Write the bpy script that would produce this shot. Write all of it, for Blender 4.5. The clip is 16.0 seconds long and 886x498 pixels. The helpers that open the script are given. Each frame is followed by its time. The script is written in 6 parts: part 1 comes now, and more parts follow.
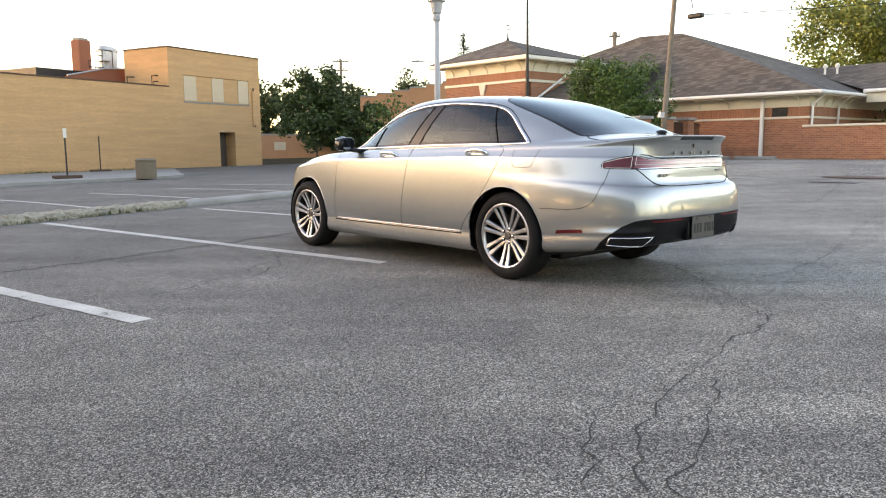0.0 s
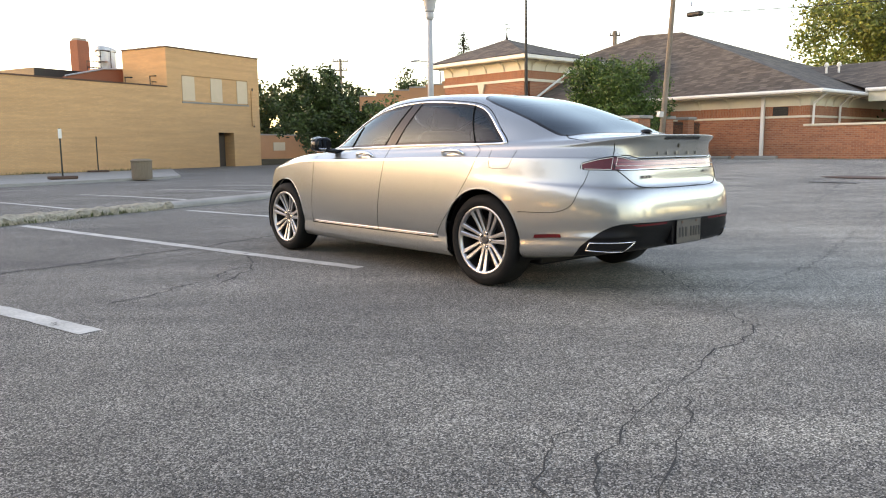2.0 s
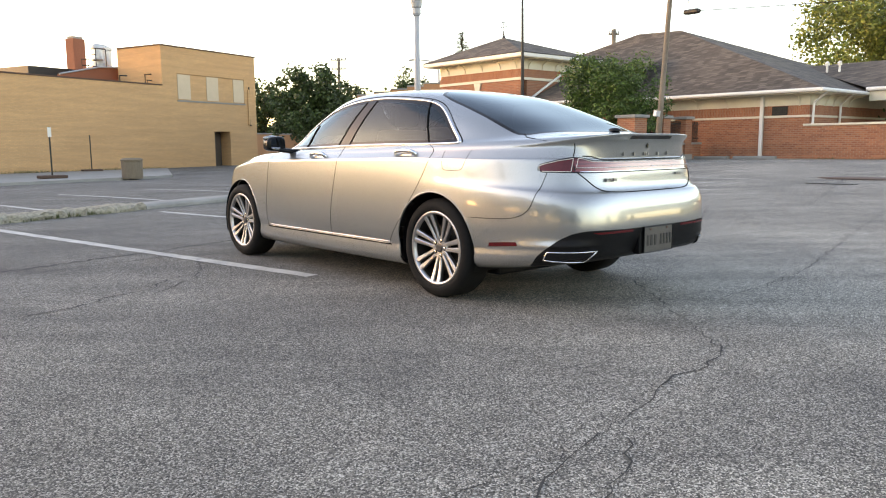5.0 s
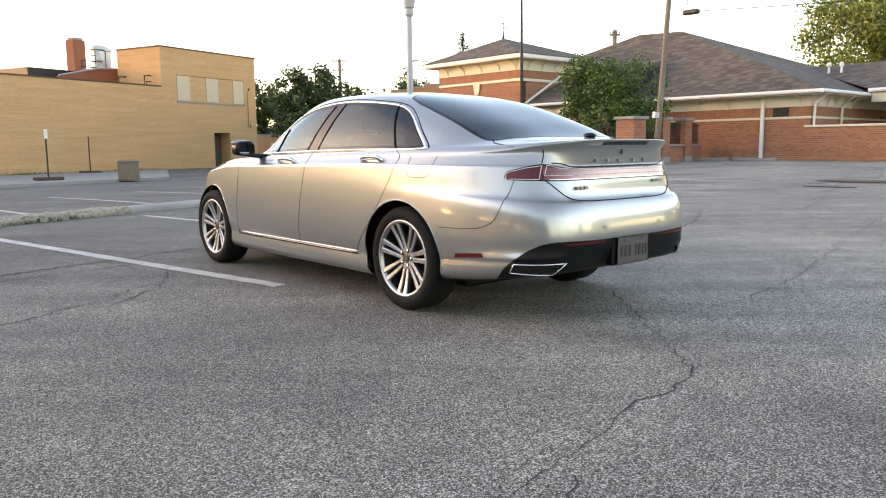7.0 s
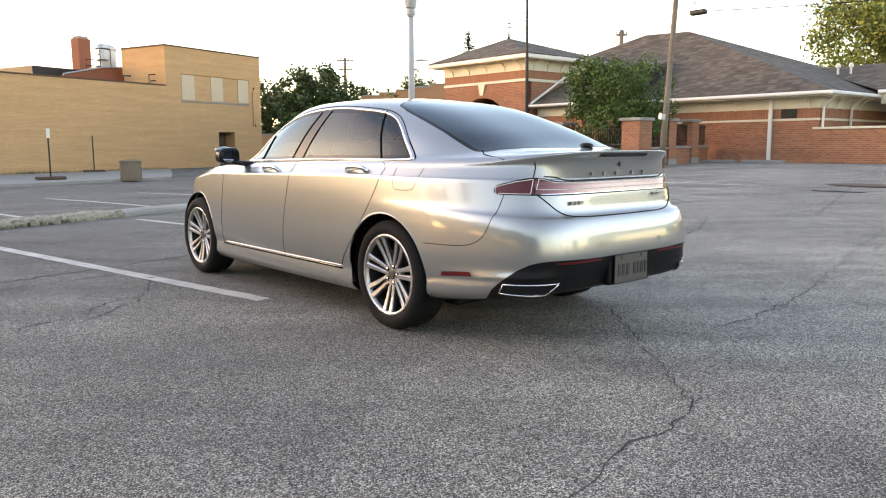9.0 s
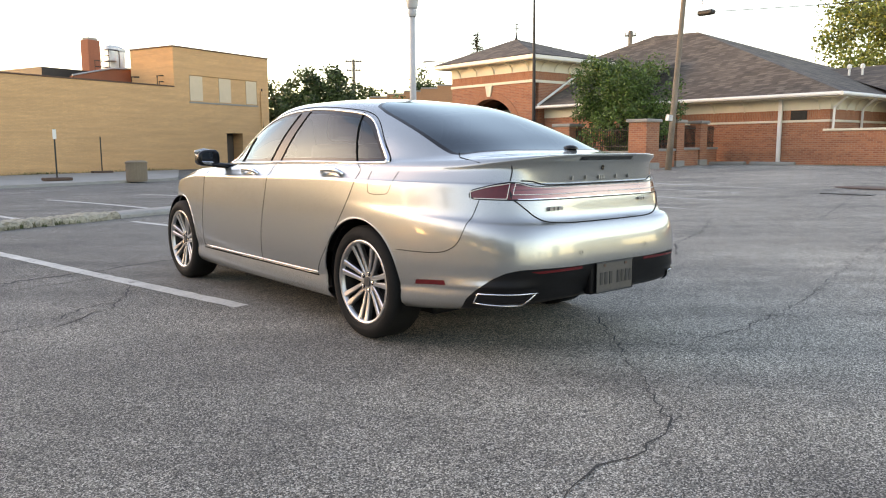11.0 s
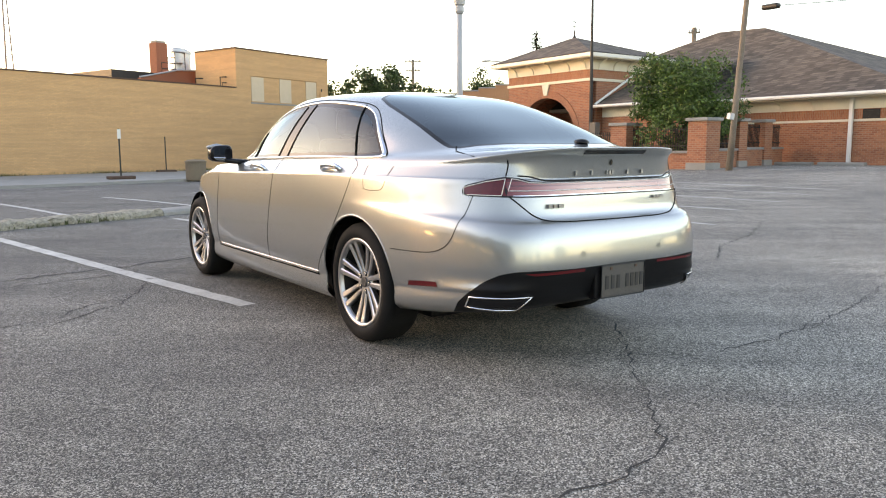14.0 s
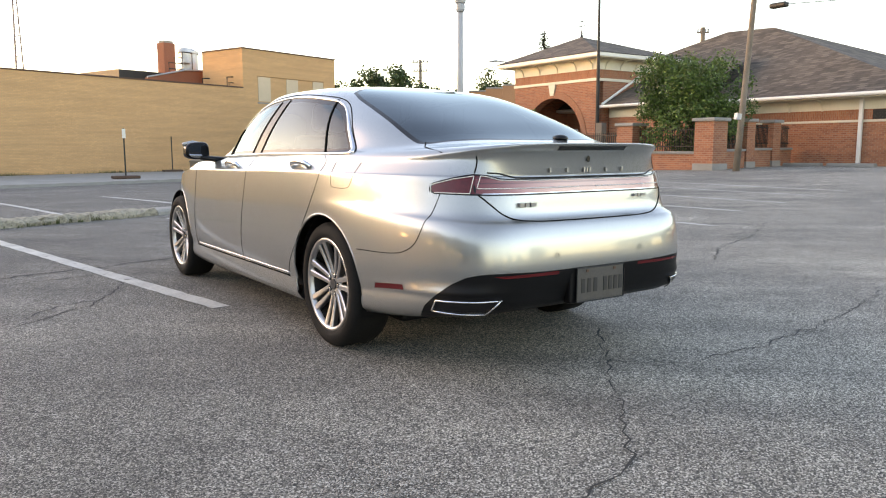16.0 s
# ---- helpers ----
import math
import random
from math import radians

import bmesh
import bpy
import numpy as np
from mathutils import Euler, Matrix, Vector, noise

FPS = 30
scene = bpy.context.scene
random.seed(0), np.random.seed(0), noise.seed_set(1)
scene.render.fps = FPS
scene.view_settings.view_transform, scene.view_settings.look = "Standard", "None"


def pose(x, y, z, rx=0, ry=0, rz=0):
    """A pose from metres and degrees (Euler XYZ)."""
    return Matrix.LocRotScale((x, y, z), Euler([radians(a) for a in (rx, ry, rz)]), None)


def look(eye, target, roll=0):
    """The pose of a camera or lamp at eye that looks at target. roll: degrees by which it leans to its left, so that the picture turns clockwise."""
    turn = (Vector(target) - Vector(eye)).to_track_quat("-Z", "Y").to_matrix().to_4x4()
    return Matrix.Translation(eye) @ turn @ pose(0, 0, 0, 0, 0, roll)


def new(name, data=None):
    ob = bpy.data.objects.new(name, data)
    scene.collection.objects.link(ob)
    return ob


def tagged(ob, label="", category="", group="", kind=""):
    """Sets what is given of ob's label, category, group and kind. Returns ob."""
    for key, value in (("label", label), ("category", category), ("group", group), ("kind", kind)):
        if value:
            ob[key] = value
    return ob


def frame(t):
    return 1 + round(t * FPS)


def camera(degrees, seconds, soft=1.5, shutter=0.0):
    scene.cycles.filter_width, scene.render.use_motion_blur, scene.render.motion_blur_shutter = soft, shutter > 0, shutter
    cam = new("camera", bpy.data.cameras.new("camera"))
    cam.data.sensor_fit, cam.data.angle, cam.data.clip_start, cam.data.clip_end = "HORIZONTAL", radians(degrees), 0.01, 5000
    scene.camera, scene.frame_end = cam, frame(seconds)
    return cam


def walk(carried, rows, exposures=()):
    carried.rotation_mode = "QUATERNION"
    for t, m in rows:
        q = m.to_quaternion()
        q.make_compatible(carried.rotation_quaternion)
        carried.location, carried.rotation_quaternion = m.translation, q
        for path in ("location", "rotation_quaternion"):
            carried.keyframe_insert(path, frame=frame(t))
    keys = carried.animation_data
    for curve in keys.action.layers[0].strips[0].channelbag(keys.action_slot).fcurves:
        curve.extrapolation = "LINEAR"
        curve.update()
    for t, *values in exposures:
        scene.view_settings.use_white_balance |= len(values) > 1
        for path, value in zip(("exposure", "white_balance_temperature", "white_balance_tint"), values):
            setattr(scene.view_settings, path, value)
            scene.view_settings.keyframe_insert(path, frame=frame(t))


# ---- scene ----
cam = camera(60.5, 16.0, soft=1.1)
PATH = [
    (0, (-5.077, -4.036, 1.032), (-3.764, -2.551, 0.763), -0.5),
    (0.5, (-4.997, -4.016, 1.035), (-3.685, -2.531, 0.765), -0.5),
    (1, (-4.909, -4.001, 1.035), (-3.598, -2.515, 0.766), -0.6),
    (1.5, (-4.823, -3.988, 1.031), (-3.514, -2.5, 0.762), -0.6),
    (2, (-4.747, -3.979, 1.032), (-3.439, -2.489, 0.763), -0.6),
    (2.5, (-4.663, -3.966, 1.031), (-3.357, -2.475, 0.763), -0.6),
    (3, (-4.571, -3.951, 1.026), (-3.267, -2.459, 0.757), -0.5),
    (3.5, (-4.473, -3.931, 1.022), (-3.169, -2.438, 0.752), -0.5),
    (4, (-4.383, -3.908, 1.026), (-3.08, -2.416, 0.755), -0.5),
    (6.5, (-3.926, -3.869, 1.043), (-2.627, -2.372, 0.775), -0.5),
    (7, (-3.859, -3.864, 1.06), (-2.563, -2.364, 0.792), -0.5),
    (7.5, (-3.788, -3.843, 1.077), (-2.497, -2.339, 0.809), -0.4),
    (8, (-3.713, -3.801, 1.094), (-2.425, -2.294, 0.825), -0.3),
    (8.5, (-3.659, -3.768, 1.113), (-2.374, -2.259, 0.843), -0.2),
    (9, (-3.594, -3.732, 1.127), (-2.311, -2.222, 0.857), -0.3),
    (11.3, (-3.292, -3.719, 1.135), (-2.04, -2.183, 0.87), -0.2),
    (11.5, (-3.268, -3.73, 1.136), (-2.035, -2.178, 0.871), -0.3),
    (12, (-3.2, -3.743, 1.125), (-2.013, -2.154, 0.863), -0.2),
    (12.5, (-3.128, -3.747, 1.118), (-1.969, -2.138, 0.857), -0.2),
    (13, (-3.052, -3.748, 1.109), (-1.905, -2.132, 0.848), -0.2),
    (13.5, (-2.98, -3.747, 1.1), (-1.838, -2.126, 0.837), -0.2),
    (14, (-2.907, -3.738, 1.095), (-1.771, -2.113, 0.83), -0.2),
    (14.5, (-2.834, -3.725, 1.087), (-1.704, -2.096, 0.822), -0.1),
    (15, (-2.765, -3.71, 1.078), (-1.641, -2.077, 0.814), -0.1),
    (15.5, (-2.706, -3.708, 1.075), (-1.586, -2.072, 0.811), -0.1),
    (16, (-2.636, -3.697, 1.07), (-1.52, -2.058, 0.807), -0.1),
]
walk(cam, [(t, look(eye, target, roll)) for t, eye, target, roll in PATH], [(0, 2.95, 14600, 30), (16, 2.95, 14600, 30)])

# ---- sky and sun ----
SUN_AZ, SUN_EL = 322.0, 12.0         # compass degrees from +y towards +x, and height
world = bpy.data.worlds.new("sky")
scene.world = world
world.use_nodes = True
wn = world.node_tree
sky = wn.nodes.new("ShaderNodeTexSky")
sky.sky_type = "NISHITA"
sky.sun_disc = False
sky.sun_elevation, sky.sun_rotation = radians(SUN_EL - 2), radians(SUN_AZ)
sky.air_density, sky.dust_density, sky.ozone_density = 1.0, 0.55, 3.6
wn.nodes["Background"].inputs["Strength"].default_value = 0.15
wn.links.new(sky.outputs["Color"], wn.nodes["Background"].inputs["Color"])
sun_data = bpy.data.lights.new("sun", "SUN")
sun_data.energy, sun_data.angle, sun_data.color = 0.07, radians(60), (1.0, 0.60, 0.35)
sun = new("sun", sun_data)
sun_way = Vector((math.sin(radians(SUN_AZ)) * math.cos(radians(SUN_EL)), math.cos(radians(SUN_AZ)) * math.cos(radians(SUN_EL)), math.sin(radians(SUN_EL))))
sun.matrix_world = look(sun_way * 40, (0, 0, 0))

# ---- materials ----
def material(name, colour, rough=0.6, metal=0.0, vary=0.15, scale=6.0, fine=60.0, bump=0.2, bump_scale=None, tint=None, coat=0.0, random_amount=0.0, spec=0.5):
    """A principled surface whose colour varies at two scales, with fine relief. random_amount: change from piece to piece."""
    m = bpy.data.materials.new(name)
    m.use_nodes = True
    n, l = m.node_tree.nodes, m.node_tree.links
    p = n["Principled BSDF"]
    p.inputs["Roughness"].default_value, p.inputs["Metallic"].default_value = rough, metal
    p.inputs["Coat Weight"].default_value = coat
    p.inputs["Coat Roughness"].default_value = 0.03
    p.inputs["Specular IOR Level"].default_value = spec
    tc = n.new("ShaderNodeTexCoord")
    big, small = n.new("ShaderNodeTexNoise"), n.new("ShaderNodeTexNoise")
    big.inputs["Scale"].default_value, big.inputs["Detail"].default_value = scale, 5
    small.inputs["Scale"].default_value, small.inputs["Detail"].default_value = fine, 4
    l.new(tc.outputs["Object"], big.inputs["Vector"])
    l.new(tc.outputs["Object"], small.inputs["Vector"])
    add = n.new("ShaderNodeMath")
    add.operation = "ADD"
    l.new(big.outputs["Fac"], add.inputs[0])
    l.new(small.outputs["Fac"], add.inputs[1])
    ramp = n.new("ShaderNodeMapRange")
    ramp.inputs["From Min"].default_value, ramp.inputs["From Max"].default_value = 0.6, 1.4
    ramp.inputs["To Min"].default_value, ramp.inputs["To Max"].default_value = 0, 1
    l.new(add.outputs[0], ramp.inputs["Value"])
    mix = n.new("ShaderNodeMix")
    mix.data_type = "RGBA"
    dark = [c * (1 - vary) for c in colour]
    light = [min(1, c * (1 + vary)) for c in (tint or colour)]
    mix.inputs["A"].default_value, mix.inputs["B"].default_value = (*dark, 1), (*light, 1)
    l.new(ramp.outputs["Result"], mix.inputs["Factor"])
    out = mix.outputs["Result"]
    if random_amount:
        info, hsv, mr = n.new("ShaderNodeObjectInfo"), n.new("ShaderNodeHueSaturation"), n.new("ShaderNodeMapRange")
        geo, ad = n.new("ShaderNodeNewGeometry"), n.new("ShaderNodeMath")
        ad.operation = "ADD"
        fr = n.new("ShaderNodeMath")
        fr.operation = "FRACT"
        l.new(info.outputs["Random"], ad.inputs[0])
        l.new(geo.outputs["Random Per Island"], ad.inputs[1])
        l.new(ad.outputs[0], fr.inputs[0])
        mr.inputs["To Min"].default_value, mr.inputs["To Max"].default_value = 1 - random_amount, 1 + random_amount
        l.new(fr.outputs[0], mr.inputs["Value"])
        l.new(mr.outputs["Result"], hsv.inputs["Value"])
        l.new(out, hsv.inputs["Color"])
        out = hsv.outputs["Color"]
    l.new(out, p.inputs["Base Color"])
    if bump:
        b = n.new("ShaderNodeBump")
        b.inputs["Strength"].default_value, b.inputs["Distance"].default_value = bump, 0.01
        if bump_scale:
            t = n.new("ShaderNodeTexNoise")
            t.inputs["Scale"].default_value, t.inputs["Detail"].default_value = bump_scale, 3
            l.new(tc.outputs["Object"], t.inputs["Vector"])
            l.new(t.outputs["Fac"], b.inputs["Height"])
        else:
            l.new(small.outputs["Fac"], b.inputs["Height"])
        l.new(b.outputs["Normal"], p.inputs["Normal"])
    return m


def asphalt_material():
    """Worn asphalt: pale stones in a dark binder, broad patches, faint tyre-worn streaks."""
    m = bpy.data.materials.new("asphalt")
    m.use_nodes = True
    n, l = m.node_tree.nodes, m.node_tree.links
    p = n["Principled BSDF"]
    p.inputs["Roughness"].default_value = 0.8
    p.inputs["Specular IOR Level"].default_value = 0.34
    tc = n.new("ShaderNodeTexCoord")

    def noise_tex(scale, detail):
        t = n.new("ShaderNodeTexNoise")
        t.inputs["Scale"].default_value, t.inputs["Detail"].default_value = scale, detail
        l.new(tc.outputs["Object"], t.inputs["Vector"])
        return t.outputs["Fac"]

    def ramp(fac, stops):
        r = n.new("ShaderNodeValToRGB")
        e = r.color_ramp.elements
        while len(e) < len(stops):
            e.new(0.5)
        for k, (at, c) in enumerate(stops):
            e[k].position, e[k].color = at, (*c, 1) if len(c) == 3 else c
        l.new(fac, r.inputs["Fac"])
        return r.outputs["Color"]

    def mixed(kind, fac, a, b):
        x = n.new("ShaderNodeMix")
        x.data_type, x.blend_type = "RGBA", kind
        if isinstance(fac, float):
            x.inputs["Factor"].default_value = fac
        else:
            l.new(fac, x.inputs["Factor"])
        l.new(a, x.inputs["A"])
        l.new(b, x.inputs["B"])
        return x.outputs["Result"]

    vor = n.new("ShaderNodeTexVoronoi")
    vor.inputs["Scale"].default_value = 190
    l.new(tc.outputs["Object"], vor.inputs["Vector"])
    sep = n.new("ShaderNodeSeparateColor")
    l.new(vor.outputs["Color"], sep.inputs["Color"])
    stones = ramp(sep.outputs["Red"], [(0.0, (0.022, 0.021, 0.020)), (0.35, (0.092, 0.086, 0.076)), (0.7, (0.225, 0.208, 0.184)), (1.0, (0.56, 0.525, 0.475))])
    patches = ramp(noise_tex(0.35, 6), [(0.32, (0.70, 0.70, 0.70)), (0.68, (1.13, 1.11, 1.08))])
    mid = ramp(noise_tex(3.0, 6), [(0.3, (0.86, 0.86, 0.86)), (0.7, (1.1, 1.1, 1.1))])
    c = mixed("MULTIPLY", 1.0, stones, patches)
    c = mixed("MULTIPLY", 1.0, c, mid)
    mp, sn = n.new("ShaderNodeMapping"), n.new("ShaderNodeTexNoise")
    mp.vector_type = "TEXTURE"
    mp.inputs["Rotation"].default_value = (0, 0, radians(-41))
    mp.inputs["Scale"].default_value = (3.3, 0.42, 1)
    l.new(tc.outputs["Object"], mp.inputs["Vector"])
    l.new(mp.outputs[0], sn.inputs["Vector"])
    sn.inputs["Scale"].default_value, sn.inputs["Detail"].default_value = 0.8, 7
    streaks = ramp(sn.outputs["Fac"], [(0.34, (0.74, 0.74, 0.75)), (0.60, (1.08, 1.08, 1.07))])
    c = mixed("MULTIPLY", 1.0, c, streaks)
    # multiplies the colour from 0.80 on the left to 1.48 right, wobbled by noise
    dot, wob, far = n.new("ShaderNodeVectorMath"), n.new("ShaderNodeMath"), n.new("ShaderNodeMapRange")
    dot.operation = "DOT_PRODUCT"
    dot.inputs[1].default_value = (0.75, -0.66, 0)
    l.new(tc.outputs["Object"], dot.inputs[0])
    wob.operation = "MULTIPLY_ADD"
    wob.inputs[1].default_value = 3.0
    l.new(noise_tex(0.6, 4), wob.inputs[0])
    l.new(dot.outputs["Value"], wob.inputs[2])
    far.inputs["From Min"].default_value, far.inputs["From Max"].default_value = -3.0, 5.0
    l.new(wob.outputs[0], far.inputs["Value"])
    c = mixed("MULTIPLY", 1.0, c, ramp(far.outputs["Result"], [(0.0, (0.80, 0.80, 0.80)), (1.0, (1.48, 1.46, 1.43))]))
    pits = ramp(noise_tex(34.0, 3), [(0.60, (1.0, 1.0, 1.0)), (0.72, (0.45, 0.44, 0.43))])
    c = mixed("MULTIPLY", 1.0, c, pits)
    l.new(c, p.inputs["Base Color"])
    b = n.new("ShaderNodeBump")
    b.inputs["Strength"].default_value, b.inputs["Distance"].default_value = 0.6, 0.006
    l.new(vor.outputs["Distance"], b.inputs["Height"])
    b.invert = True
    l.new(b.outputs["Normal"], p.inputs["Normal"])
    return m


def glass_material(name, tint, gloss_rough=0.02, ior=1.6):
    """A tinted pane: it lets some light through and reflects more at a slant."""
    m = bpy.data.materials.new(name)
    m.use_nodes = True
    n, l = m.node_tree.nodes, m.node_tree.links
    n.remove(n["Principled BSDF"])
    clear, gloss, mix, fres = n.new("ShaderNodeBsdfTransparent"), n.new("ShaderNodeBsdfGlossy"), n.new("ShaderNodeMixShader"), n.new("ShaderNodeFresnel")
    clear.inputs["Color"].default_value = (*tint, 1)
    gloss.inputs["Roughness"].default_value = gloss_rough
    gloss.inputs["Color"].default_value = (0.80, 0.95, 1.0, 1)
    fres.inputs["IOR"].default_value = ior
    l.new(fres.outputs[0], mix.inputs[0])
    l.new(clear.outputs[0], mix.inputs[1])
    l.new(gloss.outputs[0], mix.inputs[2])
    l.new(mix.outputs[0], n["Material Output"].inputs["Surface"])
    return m


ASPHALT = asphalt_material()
PAINT_LINE = material("worn_white_road_paint", (0.45, 0.435, 0.395), 0.8, vary=0.35, scale=3, fine=45, bump=0.4)
def wear_through(m, dark, scale, at):
    """Lets the ground show where a coat has worn away."""
    n, l = m.node_tree.nodes, m.node_tree.links
    p = n["Principled BSDF"]
    old = p.inputs["Base Color"].links[0].from_socket
    tc, t, r, mix = n.new("ShaderNodeTexCoord"), n.new("ShaderNodeTexNoise"), n.new("ShaderNodeMapRange"), n.new("ShaderNodeMix")
    l.new(tc.outputs["Object"], t.inputs["Vector"])
    t.inputs["Scale"].default_value, t.inputs["Detail"].default_value, t.inputs["Roughness"].default_value = scale, 9, 0.72
    r.inputs["From Min"].default_value, r.inputs["From Max"].default_value = at, at + 0.06
    l.new(t.outputs["Fac"], r.inputs["Value"])
    mix.data_type = "RGBA"
    mix.inputs["B"].default_value = (*dark, 1)
    l.new(old, mix.inputs["A"])
    l.new(r.outputs["Result"], mix.inputs["Factor"])
    l.new(mix.outputs["Result"], p.inputs["Base Color"])


wear_through(PAINT_LINE, (0.13, 0.125, 0.115), 5.0, 0.58)
CONCRETE = material("concrete", (0.27, 0.255, 0.23), 0.85, vary=0.25, scale=1.5, fine=40, bump=0.4)
KERB_OLD = material("crumbling_kerb", (0.23, 0.19, 0.135), 0.9, vary=0.6, scale=14, fine=55, bump=0.8, tint=(0.31, 0.27, 0.205))
TAN_BRICK = material("tan_brick", (0.62, 0.40, 0.19), 0.85, vary=0.10, scale=0.5, fine=14, bump=0.2, random_amount=0.06)
TAN_JOINT = material("tan_mortar", (0.50, 0.33, 0.17), 0.9, vary=0.12, scale=0.6, fine=20, bump=0.2)
RED_BRICK = material("red_brick", (0.28, 0.092, 0.05), 0.85, vary=0.15, scale=1.2, fine=30, bump=0.3, random_amount=0.22)
RED_JOINT = material("red_mortar", (0.27, 0.13, 0.085), 0.9, vary=0.15, scale=1.5, fine=30, bump=0.2)
ORANGE_WALL = material("orange_brick_wall", (0.52, 0.22, 0.11), 0.85, vary=0.15, scale=0.8, fine=12, bump=0.2)
CHIMNEY_BRICK = material("chimney_brick", (0.29, 0.09, 0.05), 0.85, vary=0.15, scale=0.8, fine=12, bump=0.2)
CREAM = material("cream_trim", (0.66, 0.58, 0.45), 0.6, vary=0.06, scale=2, fine=30, bump=0.05)
WHITE_TRIM = material("white_gutter", (0.72, 0.68, 0.62), 0.5, vary=0.06, scale=2, fine=30, bump=0.05)
SHINGLE = material("dark_shingle", (0.074, 0.058, 0.047), 0.85, vary=0.25, scale=1.2, fine=25, bump=0.4, random_amount=0.3)
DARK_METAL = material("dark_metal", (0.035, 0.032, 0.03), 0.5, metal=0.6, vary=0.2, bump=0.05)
GREY_METAL = material("galvanised_metal", (0.42, 0.43, 0.44), 0.45, metal=0.6, vary=0.15, bump=0.05)
POLE_GREY = material("grey_painted_pole", (0.38, 0.38, 0.38), 0.5, vary=0.08, bump=0.03)
MAST_STEEL = material("faded_red_mast_steel", (0.24, 0.16, 0.14), 0.6, vary=0.2, scale=0.6, bump=0.0)
WOOD_POLE = material("weathered_pole_wood", (0.20, 0.155, 0.12), 0.9, vary=0.35, scale=2.0, fine=35, bump=0.5)
RUSTY = material("rusty_brown_steel", (0.10, 0.05, 0.033), 0.8, vary=0.3, scale=8, fine=40, bump=0.3)
BARK = material("bark", (0.10, 0.075, 0.055), 0.9, vary=0.3, scale=6, fine=40, bump=0.6)
LEAF = material("green_leaves", (0.036, 0.080, 0.013), 0.55, vary=0.35, scale=2.5, fine=9, bump=0.0, random_amount=0.45, tint=(0.06, 0.12, 0.018))
LEAF_LIGHT = material("yellow_green_leaves", (0.14, 0.165, 0.03), 0.55, vary=0.35, scale=2, fine=9, bump=0.0, random_amount=0.45)
LEAF_DEEP = material("deep_green_leaves", (0.026, 0.066, 0.012), 0.55, vary=0.35, scale=2.5, fine=9, bump=0.0, random_amount=0.45, tint=(0.034, 0.06, 0.012))
BIN_STONE = material("brown_pebble_concrete", (0.20, 0.145, 0.10), 0.9, vary=0.35, scale=20, fine=70, bump=0.6)
WEED = material("dry_green_weeds", (0.075, 0.09, 0.03), 0.8, vary=0.3, scale=5, fine=20, bump=0.0, random_amount=0.4)
LEAF_DARK = material("dark_conifer_needles", (0.035, 0.06, 0.025), 0.6, vary=0.35, scale=2, fine=9, bump=0.0, random_amount=0.4)
PALE_PANEL = material("pale_boarded_window", (0.58, 0.43, 0.30), 0.7, vary=0.08, scale=1.5, fine=20, bump=0.05)
DARK_DOOR = material("brown_door", (0.09, 0.065, 0.05), 0.6, vary=0.12, bump=0.05)
WINDOW_DARK = material("dark_window", (0.02, 0.02, 0.022), 0.1, vary=0.2, bump=0.0)
CRACK = material("crack_filler", (0.032, 0.030, 0.028), 0.9, vary=0.3, bump=0.3)


# ---- mesh helpers ----
def link(name, bm, mat, parent=None, label="", smooth=False):
    """Links a bmesh as one mesh object, under a parent where one is given."""
    me = bpy.data.meshes.new(name)
    bm.to_mesh(me)
    bm.free()
    for m in mat if isinstance(mat, (list, tuple)) else [mat]:
        me.materials.append(m)
    if smooth:
        me.polygons.foreach_set("use_smooth", [True] * len(me.polygons))
    ob = new(name, me)
    if parent:
        ob.parent = parent
    if label:
        ob["label"] = label
    return ob


def part(name, bm, mat, parent, label="", smooth=False):
    return link(name, bm, mat, parent, label, smooth)


def base(name, m, label, category, group="", kind=""):
    """An empty at a thing's base."""
    ob = new(name)
    ob.matrix_basis = m
    return tagged(ob, label, category, group, kind)


def box(bm, x0, y0, z0, x1, y1, z1, bevel=0.0):
    r = bmesh.ops.create_cube(bm, size=1)
    vs = r["verts"]
    for v in vs:
        v.co = Vector(((x0 + x1) / 2 + v.co.x * (x1 - x0), (y0 + y1) / 2 + v.co.y * (y1 - y0), (z0 + z1) / 2 + v.co.z * (z1 - z0)))
    if bevel:
        es = list({e for v in vs for e in v.link_edges})
        bmesh.ops.bevel(bm, geom=es, offset=bevel, segments=2, affect="EDGES", profile=0.5)
    return vs


def boxed(*a, **k):
    bm = bmesh.new()
    box(bm, *a, **k)
    return bm


def tube_into(bm, pts, radius, sides=8, flat=(1, 1), cap=True, up=Vector((0, 0, 1))):
    """A tube along points; radius a number or one a point."""
    pts = [Vector(p) for p in pts]
    rings = []
    for k, p in enumerate(pts):
        d = (pts[min(k + 1, len(pts) - 1)] - pts[max(k - 1, 0)]).normalized()
        a = d.cross(up)
        if a.length < 1e-4:
            a = d.cross(Vector((1, 0, 0)))
        a.normalize()
        b = a.cross(d)
        r = radius[k] if isinstance(radius, (list, tuple)) else radius
        rings.append([bm.verts.new(p + a * (r * flat[0] * math.cos(2 * math.pi * s / sides)) + b * (r * flat[1] * math.sin(2 * math.pi * s / sides))) for s in range(sides)])
    for q, w in zip(rings, rings[1:]):
        for s in range(sides):
            bm.faces.new((q[s], q[(s + 1) % sides], w[(s + 1) % sides], w[s]))
    if cap:
        bm.faces.new(rings[0][::-1])
        bm.faces.new(rings[-1])
    return bm


def tube(pts, radius, sides=8, **k):
    return tube_into(bmesh.new(), pts, radius, sides, **k)


